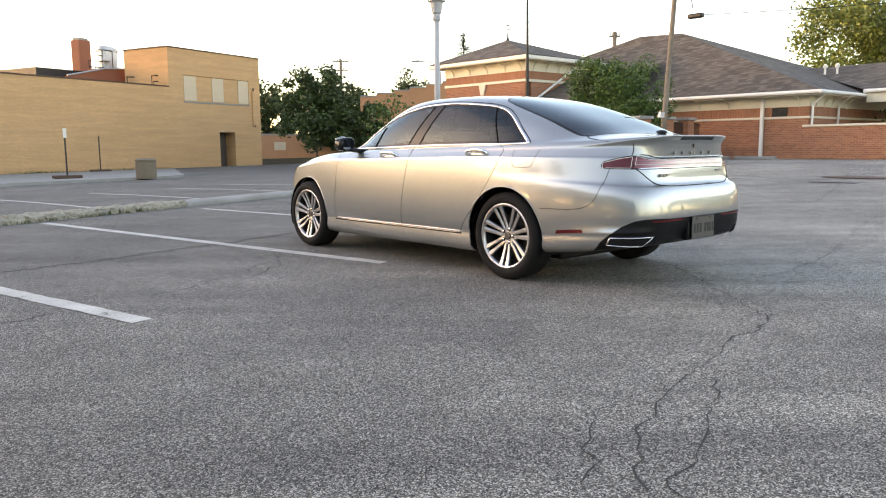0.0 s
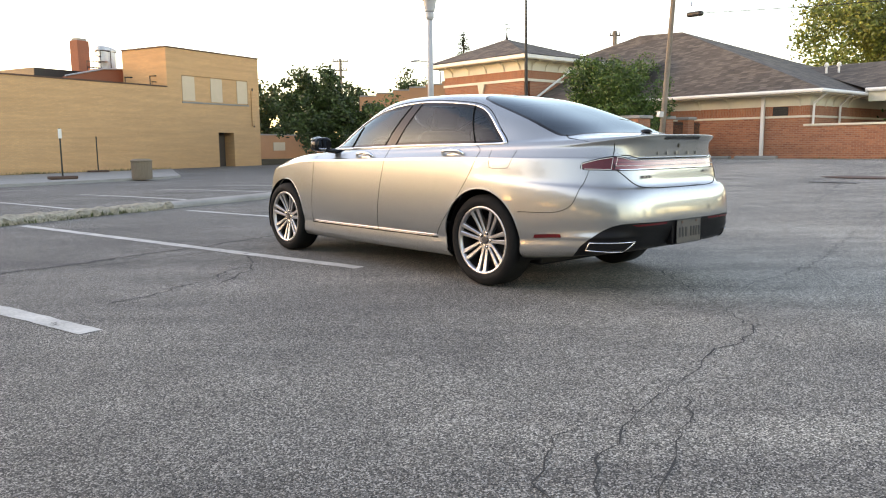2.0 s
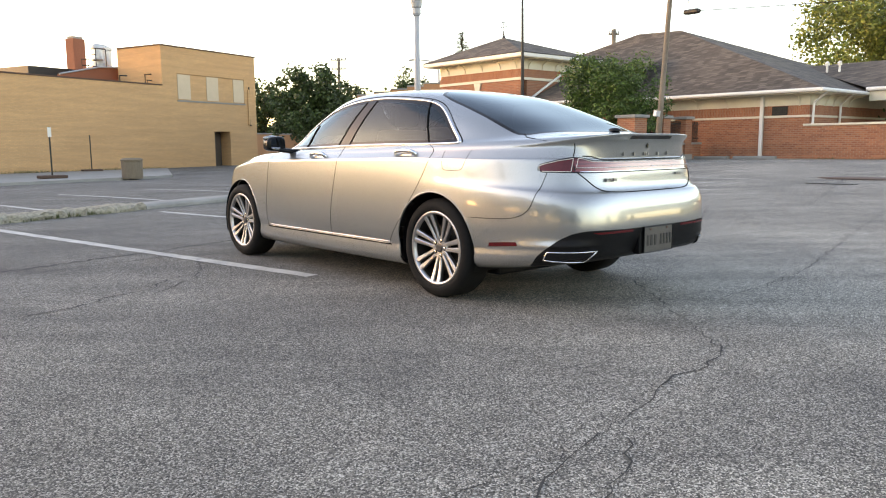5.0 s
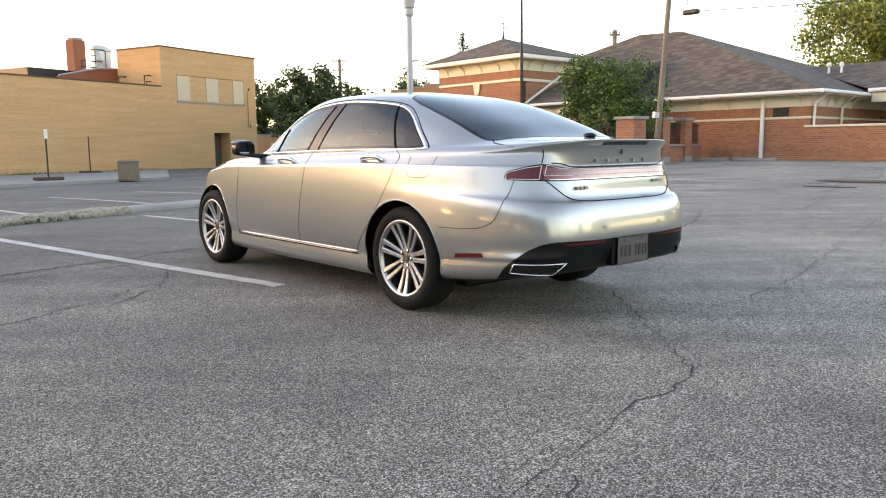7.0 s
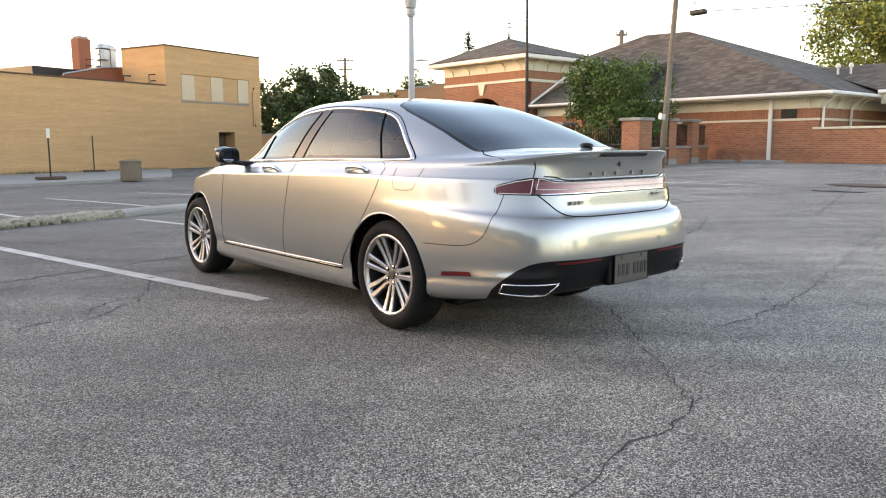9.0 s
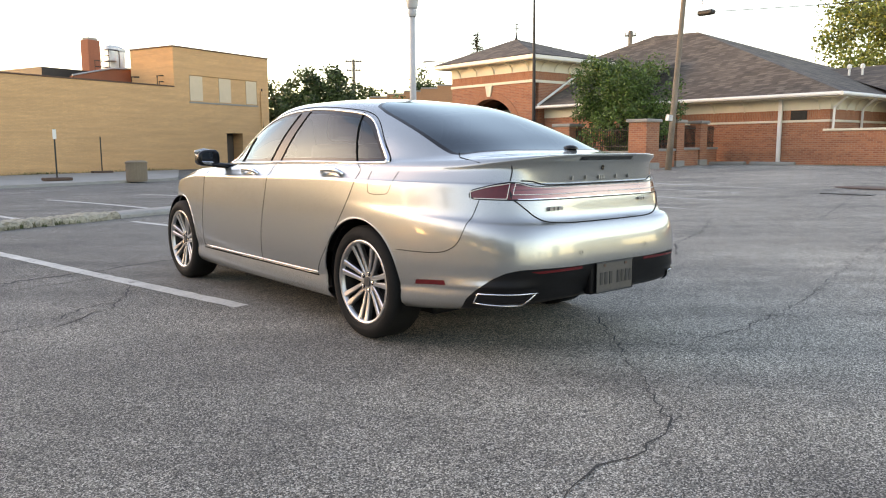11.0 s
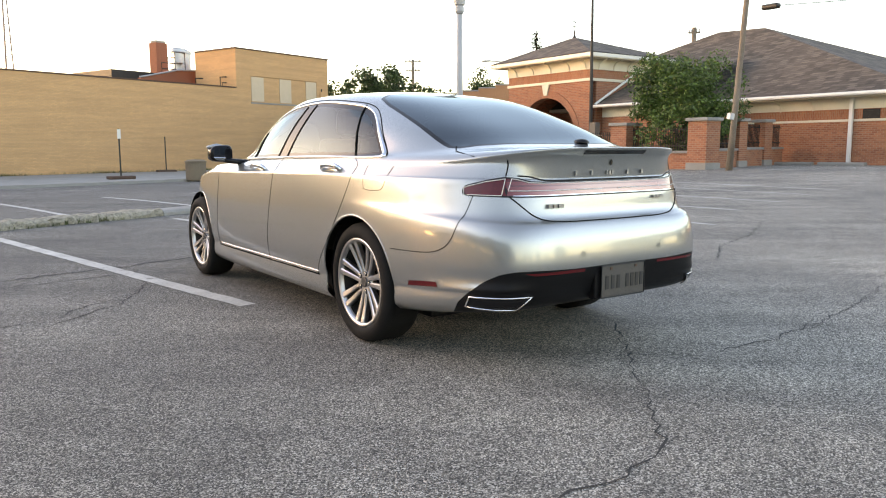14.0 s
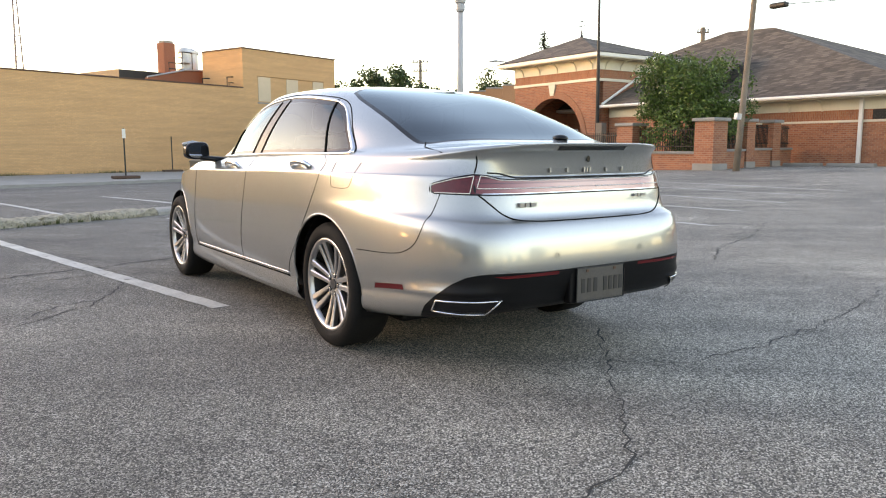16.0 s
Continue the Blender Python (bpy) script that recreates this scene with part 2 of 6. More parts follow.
def lathe(profile, sides=32, axis="z", bm=None):
    """Turns (radius, height) points round an axis."""
    bm = bm or bmesh.new()
    rings = []
    for r, h in profile:
        ring = []
        for s in range(sides):
            a = 2 * math.pi * s / sides
            c = (r * math.cos(a), r * math.sin(a), h)
            ring.append(bm.verts.new(c if axis == "z" else (c[2], c[0], c[1])))
        rings.append(ring)
    for q, w in zip(rings, rings[1:]):
        for s in range(sides):
            bm.faces.new((q[s], q[(s + 1) % sides], w[(s + 1) % sides], w[s]))
    return bm


def poly(bm, pts):
    return bm.faces.new([bm.verts.new(p) for p in pts])


def prism(bm, pts, way):
    """A solid between an outline and the same outline moved."""
    a = [bm.verts.new(p) for p in pts]
    b = [bm.verts.new(Vector(p) + Vector(way)) for p in pts]
    bm.faces.new(a)
    bm.faces.new(b[::-1])
    for i in range(len(pts)):
        j = (i + 1) % len(pts)
        bm.faces.new((a[j], a[i], b[i], b[j]))
    bmesh.ops.recalc_face_normals(bm, faces=bm.faces)
    return bm


def step(u):
    u = min(max(u, 0.0), 1.0)
    return u * u * (3 - 2 * u)


def ground_z(x, y):
    """The height of the lot: level round the car, rising to the brick building, falling to the tan one."""
    return 0.36 * step((x - 4) / 22) * (1 - step((y - 14) / 20)) - 0.3 * step((y - 11) / 18)

# ---- ground ----
def build_ground():
    def axis(lo, hi, fine0, fine1, fine, coarse):
        out, v = [], lo
        while v < hi:
            out.append(v)
            v += fine if fine0 <= v < fine1 else coarse
        return out + [hi]
    xs = [-3000, -800, -250, -100] + axis(-60, 100, -8, 34, 0.7, 8) + [250, 800, 3000]
    ys = [-3000, -800, -250, -100] + axis(-60, 110, -8, 44, 0.7, 8) + [250, 800, 3000]
    verts = [(x, y, ground_z(x, y)) for y in ys for x in xs]
    n = len(xs)
    faces = [(j * n + i, j * n + i + 1, (j + 1) * n + i + 1, (j + 1) * n + i) for j in range(len(ys) - 1) for i in range(n - 1)]
    me = bpy.data.meshes.new("ground")
    me.from_pydata(verts, [], faces)
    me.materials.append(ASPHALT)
    me.polygons.foreach_set("use_smooth", [True] * len(me.polygons))
    tagged(new("ground", me), "worn grey asphalt parking lot with pale stones", "ground", kind="structure")


build_ground()


def ribbon(name, pts, width, mat, label, category, lift=0.004, group="", kind="structure", ragged=0.0, seed=1):
    """A flat strip on the ground along points."""
    rnd = random.Random(seed)
    bm = bmesh.new()
    fine = []
    for a, b in zip(pts, pts[1:]):
        k = max(1, int((Vector(b) - Vector(a)).length / 0.12)) if ragged else max(1, int((Vector(b) - Vector(a)).length / 0.6))
        fine += [Vector(a).lerp(Vector(b), s / k) for s in range(k)]
    fine.append(Vector(pts[-1]))
    rows = []
    for k, p in enumerate(fine):
        d = (fine[min(k + 1, len(fine) - 1)] - fine[max(k - 1, 0)]).normalized()
        s = Vector((-d.y, d.x))
        w0, w1 = (width / 2 * (1 + rnd.uniform(-ragged, ragged)) for _ in range(2))
        rows.append([bm.verts.new((q.x, q.y, ground_z(q.x, q.y) + lift)) for q in (p - s * w0, p + s * w1)])
    for a, b in zip(rows, rows[1:]):
        bm.faces.new((a[0], b[0], b[1], a[1]))
    ob = link(name, bm, mat)
    return tagged(ob, label, category, group, kind)


STALL = "painted stall lines"
# stalls beside the car, beyond the kerb, and along the brick building
for k, (a, b, w) in enumerate([
        ((-2.22, 7.68), (-1.03, 1.34), 0.13), ((-4.95, 7.0), (-3.47, 0.52), 0.14), ((0.46, 8.42), (1.70, 1.9), 0.11),
        ((0.8, 15.71), (1.62, 10.3), 0.11), ((-1.5, 14.6), (-0.77, 9.7), 0.11), ((3.27, 16.86), (4.2, 10.9), 0.11), ((5.5, 18.3), (6.4, 12.4), 0.11),
        ((13.64, 4.86), (13.95, 11.2), 0.10), ((12.15, 4.73), (12.2, 10.4), 0.10), ((10.3, 4.21), (10.3, 9.8), 0.10), ((8.4, 3.76), (8.3, 9.2), 0.10), ((6.25, 2.73), (6.2, 8.6), 0.10)]):
    ribbon("stall_line", [a, b], w, PAINT_LINE, "worn white painted stall line on the asphalt", "stall line", group=STALL, ragged=0.12, seed=k)


# ---- cracks in the asphalt ----
def crack(pts, width, seed):
    rnd = random.Random(seed)
    fine = []
    for a, b in zip(pts, pts[1:]):
        k = max(2, int((Vector(b) - Vector(a)).length / 0.07))
        fine += [Vector(a).lerp(Vector(b), s / k) + Vector((rnd.uniform(-0.028, 0.028), rnd.uniform(-0.028, 0.028))) for s in range(k)]
    fine.append(Vector(pts[-1]))
    ribbon("asphalt_crack", [tuple(p) for p in fine], width, CRACK, "dark wandering crack in the grey asphalt", "crack", lift=0.003, group="asphalt cracks", ragged=0.85, seed=seed)


for k, (pts, w) in enumerate([
        ([(0.61, -0.57), (-0.02, -1.27), (-0.5, -1.8), (-0.66, -1.98), (-0.95, -2.09), (-1.19, -2.08), (-1.72, -2.2), (-2.07, -2.28), (-2.31, -2.33), (-2.63, -2.46), (-2.88, -2.56), (-3.01, -2.66), (-3.19, -2.82)], 0.007),
        ([(-2.0, -2.38), (-2.19, -2.5), (-2.48, -2.59), (-2.65, -2.71), (-2.89, -2.79), (-3.06, -2.83), (-3.15, -2.91)], 0.006),
        ([(-2.65, -2.28), (-2.8, -2.33), (-2.94, -2.38), (-3.09, -2.51), (-3.13, -2.57), (-3.31, -2.66)], 0.005),
        ([(-2.31, -2.33), (-2.41, -2.29), (-2.54, -2.26)], 0.004),
        ([(-3.9, 3.13), (-3.13, 3.30), (-2.67, 3.36), (-2.13, 3.54), (-1.59, 3.66), (-1.21, 3.76), (-0.2, 4.1)], 0.034),
        ([(-4.12, 1.06), (-3.96, 1.07), (-3.74, 1.17)], 0.012),
        ([(-1.3, 2.89), (-1.61, 2.21), (-1.72, 1.92), (-1.98, 1.75), (-2.3, 1.42)], 0.010),
        ([(7.37, 0.05), (5.38, -0.37), (3.18, -0.93), (2.26, -1.18), (1.06, -1.35), (0.47, -1.32), (0.15, -1.07)], 0.007),
        ([(18.2, 4.6), (14.56, 3.37), (10.37, 2.04), (8.35, 1.46)], 0.014),
        ([(7.2, 2.6), (5.6, 1.75), (4.4, 1.35), (3.6, 0.8)], 0.014),
        ([(1.91, -1.77), (1.87, -1.39), (1.42, -1.29)], 0.004),
        ([(-2.74, 3.07), (-2.1, 3.15), (-1.5, 3.24)], 0.016),
        ([(-3.14, 1.27), (-2.83, 1.37), (-2.38, 1.66), (-2.17, 1.69), (-1.92, 2.03), (-1.7, 2.08)], 0.012)]):
    crack(pts, w * 1.05, 20 + k)


# ---- weeds along the kerbs and the foot of the tan wall ----
def weeds(a, b, count, high, seed, label):
    rnd = random.Random(seed)
    verts, faces = [], []
    for _ in range(count):
        t = rnd.random()
        t = t if rnd.random() < 0.5 else (int(t * 6) + rnd.gauss(0.5, 0.12)) / 6
        x, y = a[0] + (b[0] - a[0]) * t + rnd.gauss(0, 0.03), a[1] + (b[1] - a[1]) * t + rnd.gauss(0, 0.03)
        z = ground_z(x, y) + 0.003
        an, lean, hh = rnd.uniform(0, 6.28), rnd.uniform(0.1, 0.9), high * rnd.uniform(0.4, 1.2)
        w = Vector((math.cos(an), math.sin(an), 0)) * 0.008
        o = Vector((-math.sin(an), math.cos(an), 0)) * hh * lean
        i = len(verts)
        p = Vector((x, y, z))
        verts += [p - w, p + w, p + w * 0.7 + o * 0.5 + Vector((0, 0, hh * 0.6)), p + o + Vector((0, 0, hh)), p - w * 0.7 + o * 0.5 + Vector((0, 0, hh * 0.6))]
        faces += [(i, i + 1, i + 2, i + 4), (i + 4, i + 2, i + 3)]
    me = bpy.data.meshes.new("weeds")
    me.from_pydata(verts, [], faces)
    me.materials.append(WEED)
    tagged(new("weeds", me), label, "weeds", kind="stuff")


weeds((-6.5, 6.05), (0.2, 8.92), 260, 0.05, 3, "dry green weeds along the broken kerb")
weeds((-2.2, 7.95), (-0.4, 8.75), 220, 0.07, 4, "dry green weeds along the broken kerb")
weeds((-20, 33.4), (15.3, 46.2), 2200, 0.16, 5, "dry weeds at the foot of the tan wall")
weeds((27.0, 10), (27.0, -4), 500, 0.08, 6, "dry weeds at the foot of the brick wall")


# ---- kerbs and islands ----
def long_block(name, a, b, width, height, mat, label, category, rough=0.0, sink=0.03, seed=3, parent=None, joints=0):
    """A kerb from a to b, with rounded upper edges and, where rough, a broken surface."""
    rnd = random.Random(seed)
    a, b = Vector(a), Vector(b)
    d = (b - a).normalized()
    s = Vector((-d.y, d.x))
    n = max(2, int((b - a).length / 0.08)) if rough else max(2, int((b - a).length / 0.5))
    prof = [(-0.5, 0), (-0.5, 0.62), (-0.42, 0.9), (-0.25, 1.0), (0, 1.02), (0.25, 1.0), (0.42, 0.9), (0.5, 0.62), (0.5, 0)]
    bm = bmesh.new()
    rows = []
    for k in range(n + 1):
        p = a.lerp(b, k / n)
        wob = 1 + (rnd.uniform(-rough, rough) * 0.5)
        row = []
        for u, v in prof:
            q = p + s * (u * width * wob + rnd.uniform(-rough, rough) * 0.06)
            z = ground_z(q.x, q.y) - sink + v * (height + sink) * (1 + rnd.uniform(-rough, rough) * 0.3)
            row.append(bm.verts.new((q.x, q.y, z)))
        rows.append(row)
    for q, w in zip(rows, rows[1:]):
        for i in range(len(prof) - 1):
            bm.faces.new((q[i], q[i + 1], w[i + 1], w[i]))
    bm.faces.new(rows[0][::-1])
    bm.faces.new(rows[-1])
    bmesh.ops.recalc_face_normals(bm, faces=bm.faces)
    return tagged(link(name, bm, mat, parent), label, category, kind="structure")


long_block("kerb", (-9.5, 5.0), (-2.7, 7.95), 0.42, 0.11, KERB_OLD, "crumbling exposed-aggregate concrete kerb with weeds", "kerb", rough=0.5, seed=4)
long_block("kerb", (-2.7, 7.95), (0.35, 9.25), 0.46, 0.11, KERB_OLD, "crumbling exposed-aggregate concrete kerb with weeds", "kerb", rough=0.5, seed=5)
long_block("kerb", (0.38, 9.27), (3.1, 10.35), 0.46, 0.10, CONCRETE, "smooth pale concrete kerb beside the stalls", "kerb", rough=0.05, seed=6)
long_block("kerb", (3.12, 10.36), (9.5, 12.6), 0.46, 0.10, CONCRETE, "smooth pale concrete kerb beside the stalls", "kerb", rough=0.05, seed=7)


def pavement():
    """A raised concrete walk along the tan building, with a kerb face."""
    d, s = Vector((math.cos(radians(20)), math.sin(radians(20)))), Vector((-math.sin(radians(20)), math.cos(radians(20))))
    front = [(-26, 17.2), (-9, 23.4), (1.2, 27.2), (8.3, 29.5), (9.4, 30.4)]
    back = [(-30, 29.7), (-9, 37.5), (4.3, 42.4), (15.4, 46.3), (15.4, 46.3)]
    bm = bmesh.new()
    top = 0.11
    rows = []
    for (fx, fy), (bx, by) in zip(front, back):
        rows.append([bm.verts.new((fx, fy - 0.02, ground_z(fx, fy) - 0.1)), bm.verts.new((fx, fy, ground_z(fx, fy) + top)),
                     bm.verts.new((fx * 0.5 + bx * 0.5, fy * 0.5 + by * 0.5, -0.30 + 0.02)), bm.verts.new((bx, by, -0.30 + 0.012))])
    for q, w in zip(rows, rows[1:]):
        for i in range(3):
            bm.faces.new((q[i], w[i], w[i + 1], q[i + 1]))
    tagged(link("pavement", bm, CONCRETE), "pale concrete apron with a low broken kerb", "pavement", kind="structure")


pavement()


# ---- buildings ----
def brick_texture(name, mats, bw=0.22, bh=0.075, mortar=0.010, darker=0.75, vary=0.25, upright=False):
    """A brick wall seen from afar: courses over the length and height of the wall's own frame."""
    (c1, c2, cm) = mats
    m = material(name, c1, 0.88, vary=0.12, scale=0.7, fine=16, bump=0.0)
    n, l = m.node_tree.nodes, m.node_tree.links
    p = n["Principled BSDF"]
    old = p.inputs["Base Color"].links[0].from_socket
    tc = n.new("ShaderNodeTexCoord")
    sep, com, add = n.new("ShaderNodeSeparateXYZ"), n.new("ShaderNodeCombineXYZ"), n.new("ShaderNodeMath")
    l.new(tc.outputs["Object"], sep.inputs[0])
    add.operation = "ADD"
    l.new(sep.outputs["X"], add.inputs[0])
    l.new(sep.outputs["Y"], add.inputs[1])
    if upright:
        l.new(sep.outputs["Z"], com.inputs["X"])
        l.new(add.outputs[0], com.inputs["Y"])
    else:
        l.new(add.outputs[0], com.inputs["X"])
        l.new(sep.outputs["Z"], com.inputs["Y"])
    b = n.new("ShaderNodeTexBrick")
    b.inputs["Scale"].default_value = 1
    b.inputs["Brick Width"].default_value, b.inputs["Row Height"].default_value = bw, bh
    b.inputs["Mortar Size"].default_value = mortar
    b.inputs["Bias"].default_value = 0.0
    b.inputs["Color2"].default_value = (*c2, 1)
    b.inputs["Mortar"].default_value = (*cm, 1)
    l.new(old, b.inputs["Color1"])
    l.new(com.outputs[0], b.inputs["Vector"])
    # long level streaks of weathering
    mp, st, sr, mul = n.new("ShaderNodeMapping"), n.new("ShaderNodeTexNoise"), n.new("ShaderNodeMapRange"), n.new("ShaderNodeMix")
    mp.inputs["Scale"].default_value = (0.25, 3.5, 1)
    l.new(com.outputs[0], mp.inputs["Vector"])
    l.new(mp.outputs[0], st.inputs["Vector"])
    st.inputs["Scale"].default_value, st.inputs["Detail"].default_value = 1.0, 6
    sr.inputs["From Min"].default_value, sr.inputs["From Max"].default_value = 0.3, 0.7
    sr.inputs["To Min"].default_value, sr.inputs["To Max"].default_value = 0.90, 1.07
    l.new(st.outputs["Fac"], sr.inputs["Value"])
    mul.data_type, mul.blend_type = "RGBA", "MULTIPLY"
    mul.inputs["Factor"].default_value = 1.0
    l.new(b.outputs["Color"], mul.inputs["A"])
    l.new(sr.outputs["Result"], mul.inputs["B"])
    l.new(mul.outputs["Result"], p.inputs["Base Color"])
    bump = n.new("ShaderNodeBump")
    bump.invert = True
    bump.inputs["Strength"].default_value, bump.inputs["Distance"].default_value = 0.5, 0.01
    l.new(b.outputs["Fac"], bump.inputs["Height"])
    l.new(bump.outputs["Normal"], p.inputs["Normal"])
    return m


RED_WALL = brick_texture("red_brick_wall", ((0.45, 0.15, 0.075), (0.30, 0.09, 0.05), (0.38, 0.215, 0.14)))
SOLDIER = brick_texture("red_soldier_course", ((0.42, 0.14, 0.07), (0.33, 0.10, 0.05), (0.36, 0.20, 0.13)), upright=True)
TAN_WALL = brick_texture("tan_brick_wall", ((0.66, 0.345, 0.165), (0.60, 0.31, 0.148), (0.52, 0.29, 0.155)), mortar=0.008)


def wall_with_holes(bm, x0, x1, z0, z1, holes, y0, y1):
    """A wall slab along x from y0 to y1 thick, its rectangular openings cut through."""
    xs = sorted({x0, x1, *[h[0] for h in holes], *[h[1] for h in holes]})
    zs = sorted({z0, z1, *[h[2] for h in holes], *[h[3] for h in holes]})
    def solid(i, j):
        if not (0 <= i < len(xs) - 1 and 0 <= j < len(zs) - 1):
            return False
        cx, cz = (xs[i] + xs[i + 1]) / 2, (zs[j] + zs[j + 1]) / 2
        return not any(h[0] < cx < h[1] and h[2] < cz < h[3] for h in holes)
    for i in range(len(xs) - 1):
        for j in range(len(zs) - 1):
            if not solid(i, j):
                continue
            a, b, c, d = xs[i], xs[i + 1], zs[j], zs[j + 1]
            poly(bm, [(a, y0, c), (b, y0, c), (b, y0, d), (a, y0, d)])
            poly(bm, [(a, y1, d), (b, y1, d), (b, y1, c), (a, y1, c)])
            if not solid(i - 1, j):
                poly(bm, [(a, y0, c), (a, y0, d), (a, y1, d), (a, y1, c)])
            if not solid(i + 1, j):
                poly(bm, [(b, y0, c), (b, y1, c), (b, y1, d), (b, y0, d)])
            if not solid(i, j - 1):
                poly(bm, [(a, y0, c), (a, y1, c), (b, y1, c), (b, y0, c)])
            if not solid(i, j + 1):
                poly(bm, [(a, y0, d), (b, y0, d), (b, y1, d), (a, y1, d)])


def tan_building():
    """Low tan brick hall with a taller block at its end. Local x runs along the facade, y goes into the building."""
    h = base("tan_building", pose(15.4, 46.4, -0.35, 0, 0, 20), "tan brick commercial building with a taller flat-roofed end block", "building")
    bm = bmesh.new()
    wall_with_holes(bm, -52, 0, 0, 5.42, [], 0, 0.35)
    part("wall", bm, TAN_WALL, h)
    bm = bmesh.new()
    holes = [(1.25, 7.55, 4.55, 6.3), (4.4, 5.95, 0.02, 2.5)]
    wall_with_holes(bm, 0, 8.75, 0, 8.0, holes, 0, 0.35)
    part("wall", bm, TAN_WALL, h)
    for x in (0.0, 8.40):
        part("wall", boxed(x, 0.352, 0, x + 0.35, 4.2, 7.998), TAN_WALL, h)
    part("wall", boxed(0.352, 3.85, 0, 8.398, 4.2, 7.99), TAN_WALL, h)
    part("wall", boxed(-52, 24, 0, -0.02, 24.3, 5.4), TAN_WALL, h)
    part("roof", boxed(-52, 0.35, 4.95, -0.02, 24, 5.1), SHINGLE, h, "dark flat roof")
    part("roof", boxed(0.36, 0.36, 7.5, 8.39, 3.84, 7.6), SHINGLE, h, "dark flat roof")
    part("coping", boxed(-52, -0.05, 5.422, -0.02, 0.42, 5.5), RUSTY, h, "thin rusty brown metal coping")
    part("coping", boxed(-0.05, -0.05, 8.002, 8.8, 0.42, 8.09), RUSTY, h, "thin rusty brown metal coping")
    part("coping", boxed(-0.05, 0.42, 8.002, 0.42, 4.2, 8.09), RUSTY, h, "thin rusty brown metal coping")
    part("infill", boxed(1.26, 0.07, 4.56, 7.54, 0.2, 6.29), TAN_WALL, h)
    part("sill", boxed(1.2, -0.05, 4.45, 7.6, 0.25, 4.55), CONCRETE, h)
    for k in range(3):
        w = part("window", boxed(1.32 + 2.58 * k, 0.03, 4.62, 1.32 + 2.58 * k + 1.1, 0.066, 6.26), PALE_PANEL, h, "pale boarded-up window")
    part("door", boxed(4.75, 0.9, 0.02, 5.9, 0.97, 2.35), DARK_DOOR, h, "brown door in a shaded recess")
    part("door_frame", boxed(4.42, 0.352, 0.02, 4.5, 1.0, 2.5), DARK_DOOR, h)
    part("recess", boxed(4.4, 1.0, 0, 5.95, 1.1, 2.5), DARK_DOOR, h)
    part("recess", boxed(5.955, 0.352, 0.0, 6.1, 1.1, 2.5), TAN_WALL, h)
    part("recess", boxed(4.2, 0.352, 2.505, 6.1, 1.1, 2.6), DARK_DOOR, h)
    part("downpipe", tube([(8.0, -0.06, 5.8), (8.0, -0.06, 3.05), (8.0, -0.14, 2.95)], 0.05), DARK_METAL, h)
    part("downpipe", boxed(7.85, -0.10, 3.0, 8.35, -0.002, 5.6), TAN_WALL, h, "flat tan duct down the wall")
    # roof things
    part("chimney", boxed(2.45, 12.1, 5.0, 3.45, 13.0, 9.62), CHIMNEY_BRICK, h, "square red brick chimney")
    part("chimney_cap", boxed(2.55, 12.2, 9.622, 3.35, 12.9, 9.80), CONCRETE, h)
    part("rear_hall", boxed(-4.6, 7.0, 5.0, -0.9, 11.8, 6.72), DARK_METAL, h, "dark low rooftop shed")
    part("rear_hall", boxed(-0.9, 5.0, 5.0, 1.0, 6.8, 6.85), CHIMNEY_BRICK, h, "low red brick rooftop wall")
    bm = bmesh.new()
    prism(bm, [(-3.8, 4.98, 5.0), (-0.905, 4.98, 5.0), (-0.905, 4.98, 6.75), (-3.8, 4.98, 6.1)], (0, 0.3, 0))
    part("rear_hall", bm, CHIMNEY_BRICK, h, "sloping red brick rooftop wall")
    part("coping", tube([(-3.85, 4.95, 6.14), (-0.9, 4.95, 6.80), (1.0, 4.95, 6.92)], 0.06, 6), GREY_METAL, h)
    tank = part("rooftop_fan", lathe([(0.0, 0), (0.72, 0), (0.72, 0.25), (0.68, 0.27), (0.68, 1.3), (0.75, 1.33), (0.75, 1.5), (0.3, 1.72), (0.0, 1.72)], 24), GREY_METAL, h, "galvanised round rooftop ventilator")
    tank.location = (1.05, 7.2, 6.9)
    tank2 = part("rooftop_fan", lathe([(0.0, 0), (0.35, 0), (0.35, 0.7), (0.5, 0.75), (0.45, 1.0), (0.0, 1.1)], 20), GREY_METAL, h)
    tank2.location = (0.35, 6.6, 7.5)
    for pts in ([(-1.7, 5.6, 6.4), (-1.7, 5.6, 7.3), (-0.6, 5.6, 7.3)], [(-0.6, 5.6, 6.4), (-0.6, 5.6, 8.1), (0.2, 5.6, 8.1)], [(-1.2, 5.6, 6.4), (-1.2, 5.6, 7.7), (-0.6, 5.6, 7.7)], [(-1.7, 5.6, 6.9), (0.2, 5.6, 6.9)], [(0.2, 5.6, 6.8), (0.2, 5.6, 8.1)]):
        part("railing", tube(pts, 0.035, 6), DARK_METAL, h, "dark rooftop railing")
    part("roof_bracket", tube([(-0.5, 1.0, 5.4), (-0.5, 1.0, 6.15), (0.0, 1.0, 6.2)], 0.05, 6), DARK_METAL, h)
    part("roof_bracket", tube([(-0.35, 1.0, 5.4), (-0.35, 1.0, 5.8), (0.0, 1.0, 5.8)], 0.04, 6), DARK_METAL, h)
    part("roof_bracket", tube([(-2.3, 1.2, 5.4), (-2.3, 1.2, 5.95), (-1.75, 1.2, 5.98)], 0.05, 6), DARK_METAL, h)


tan_building()


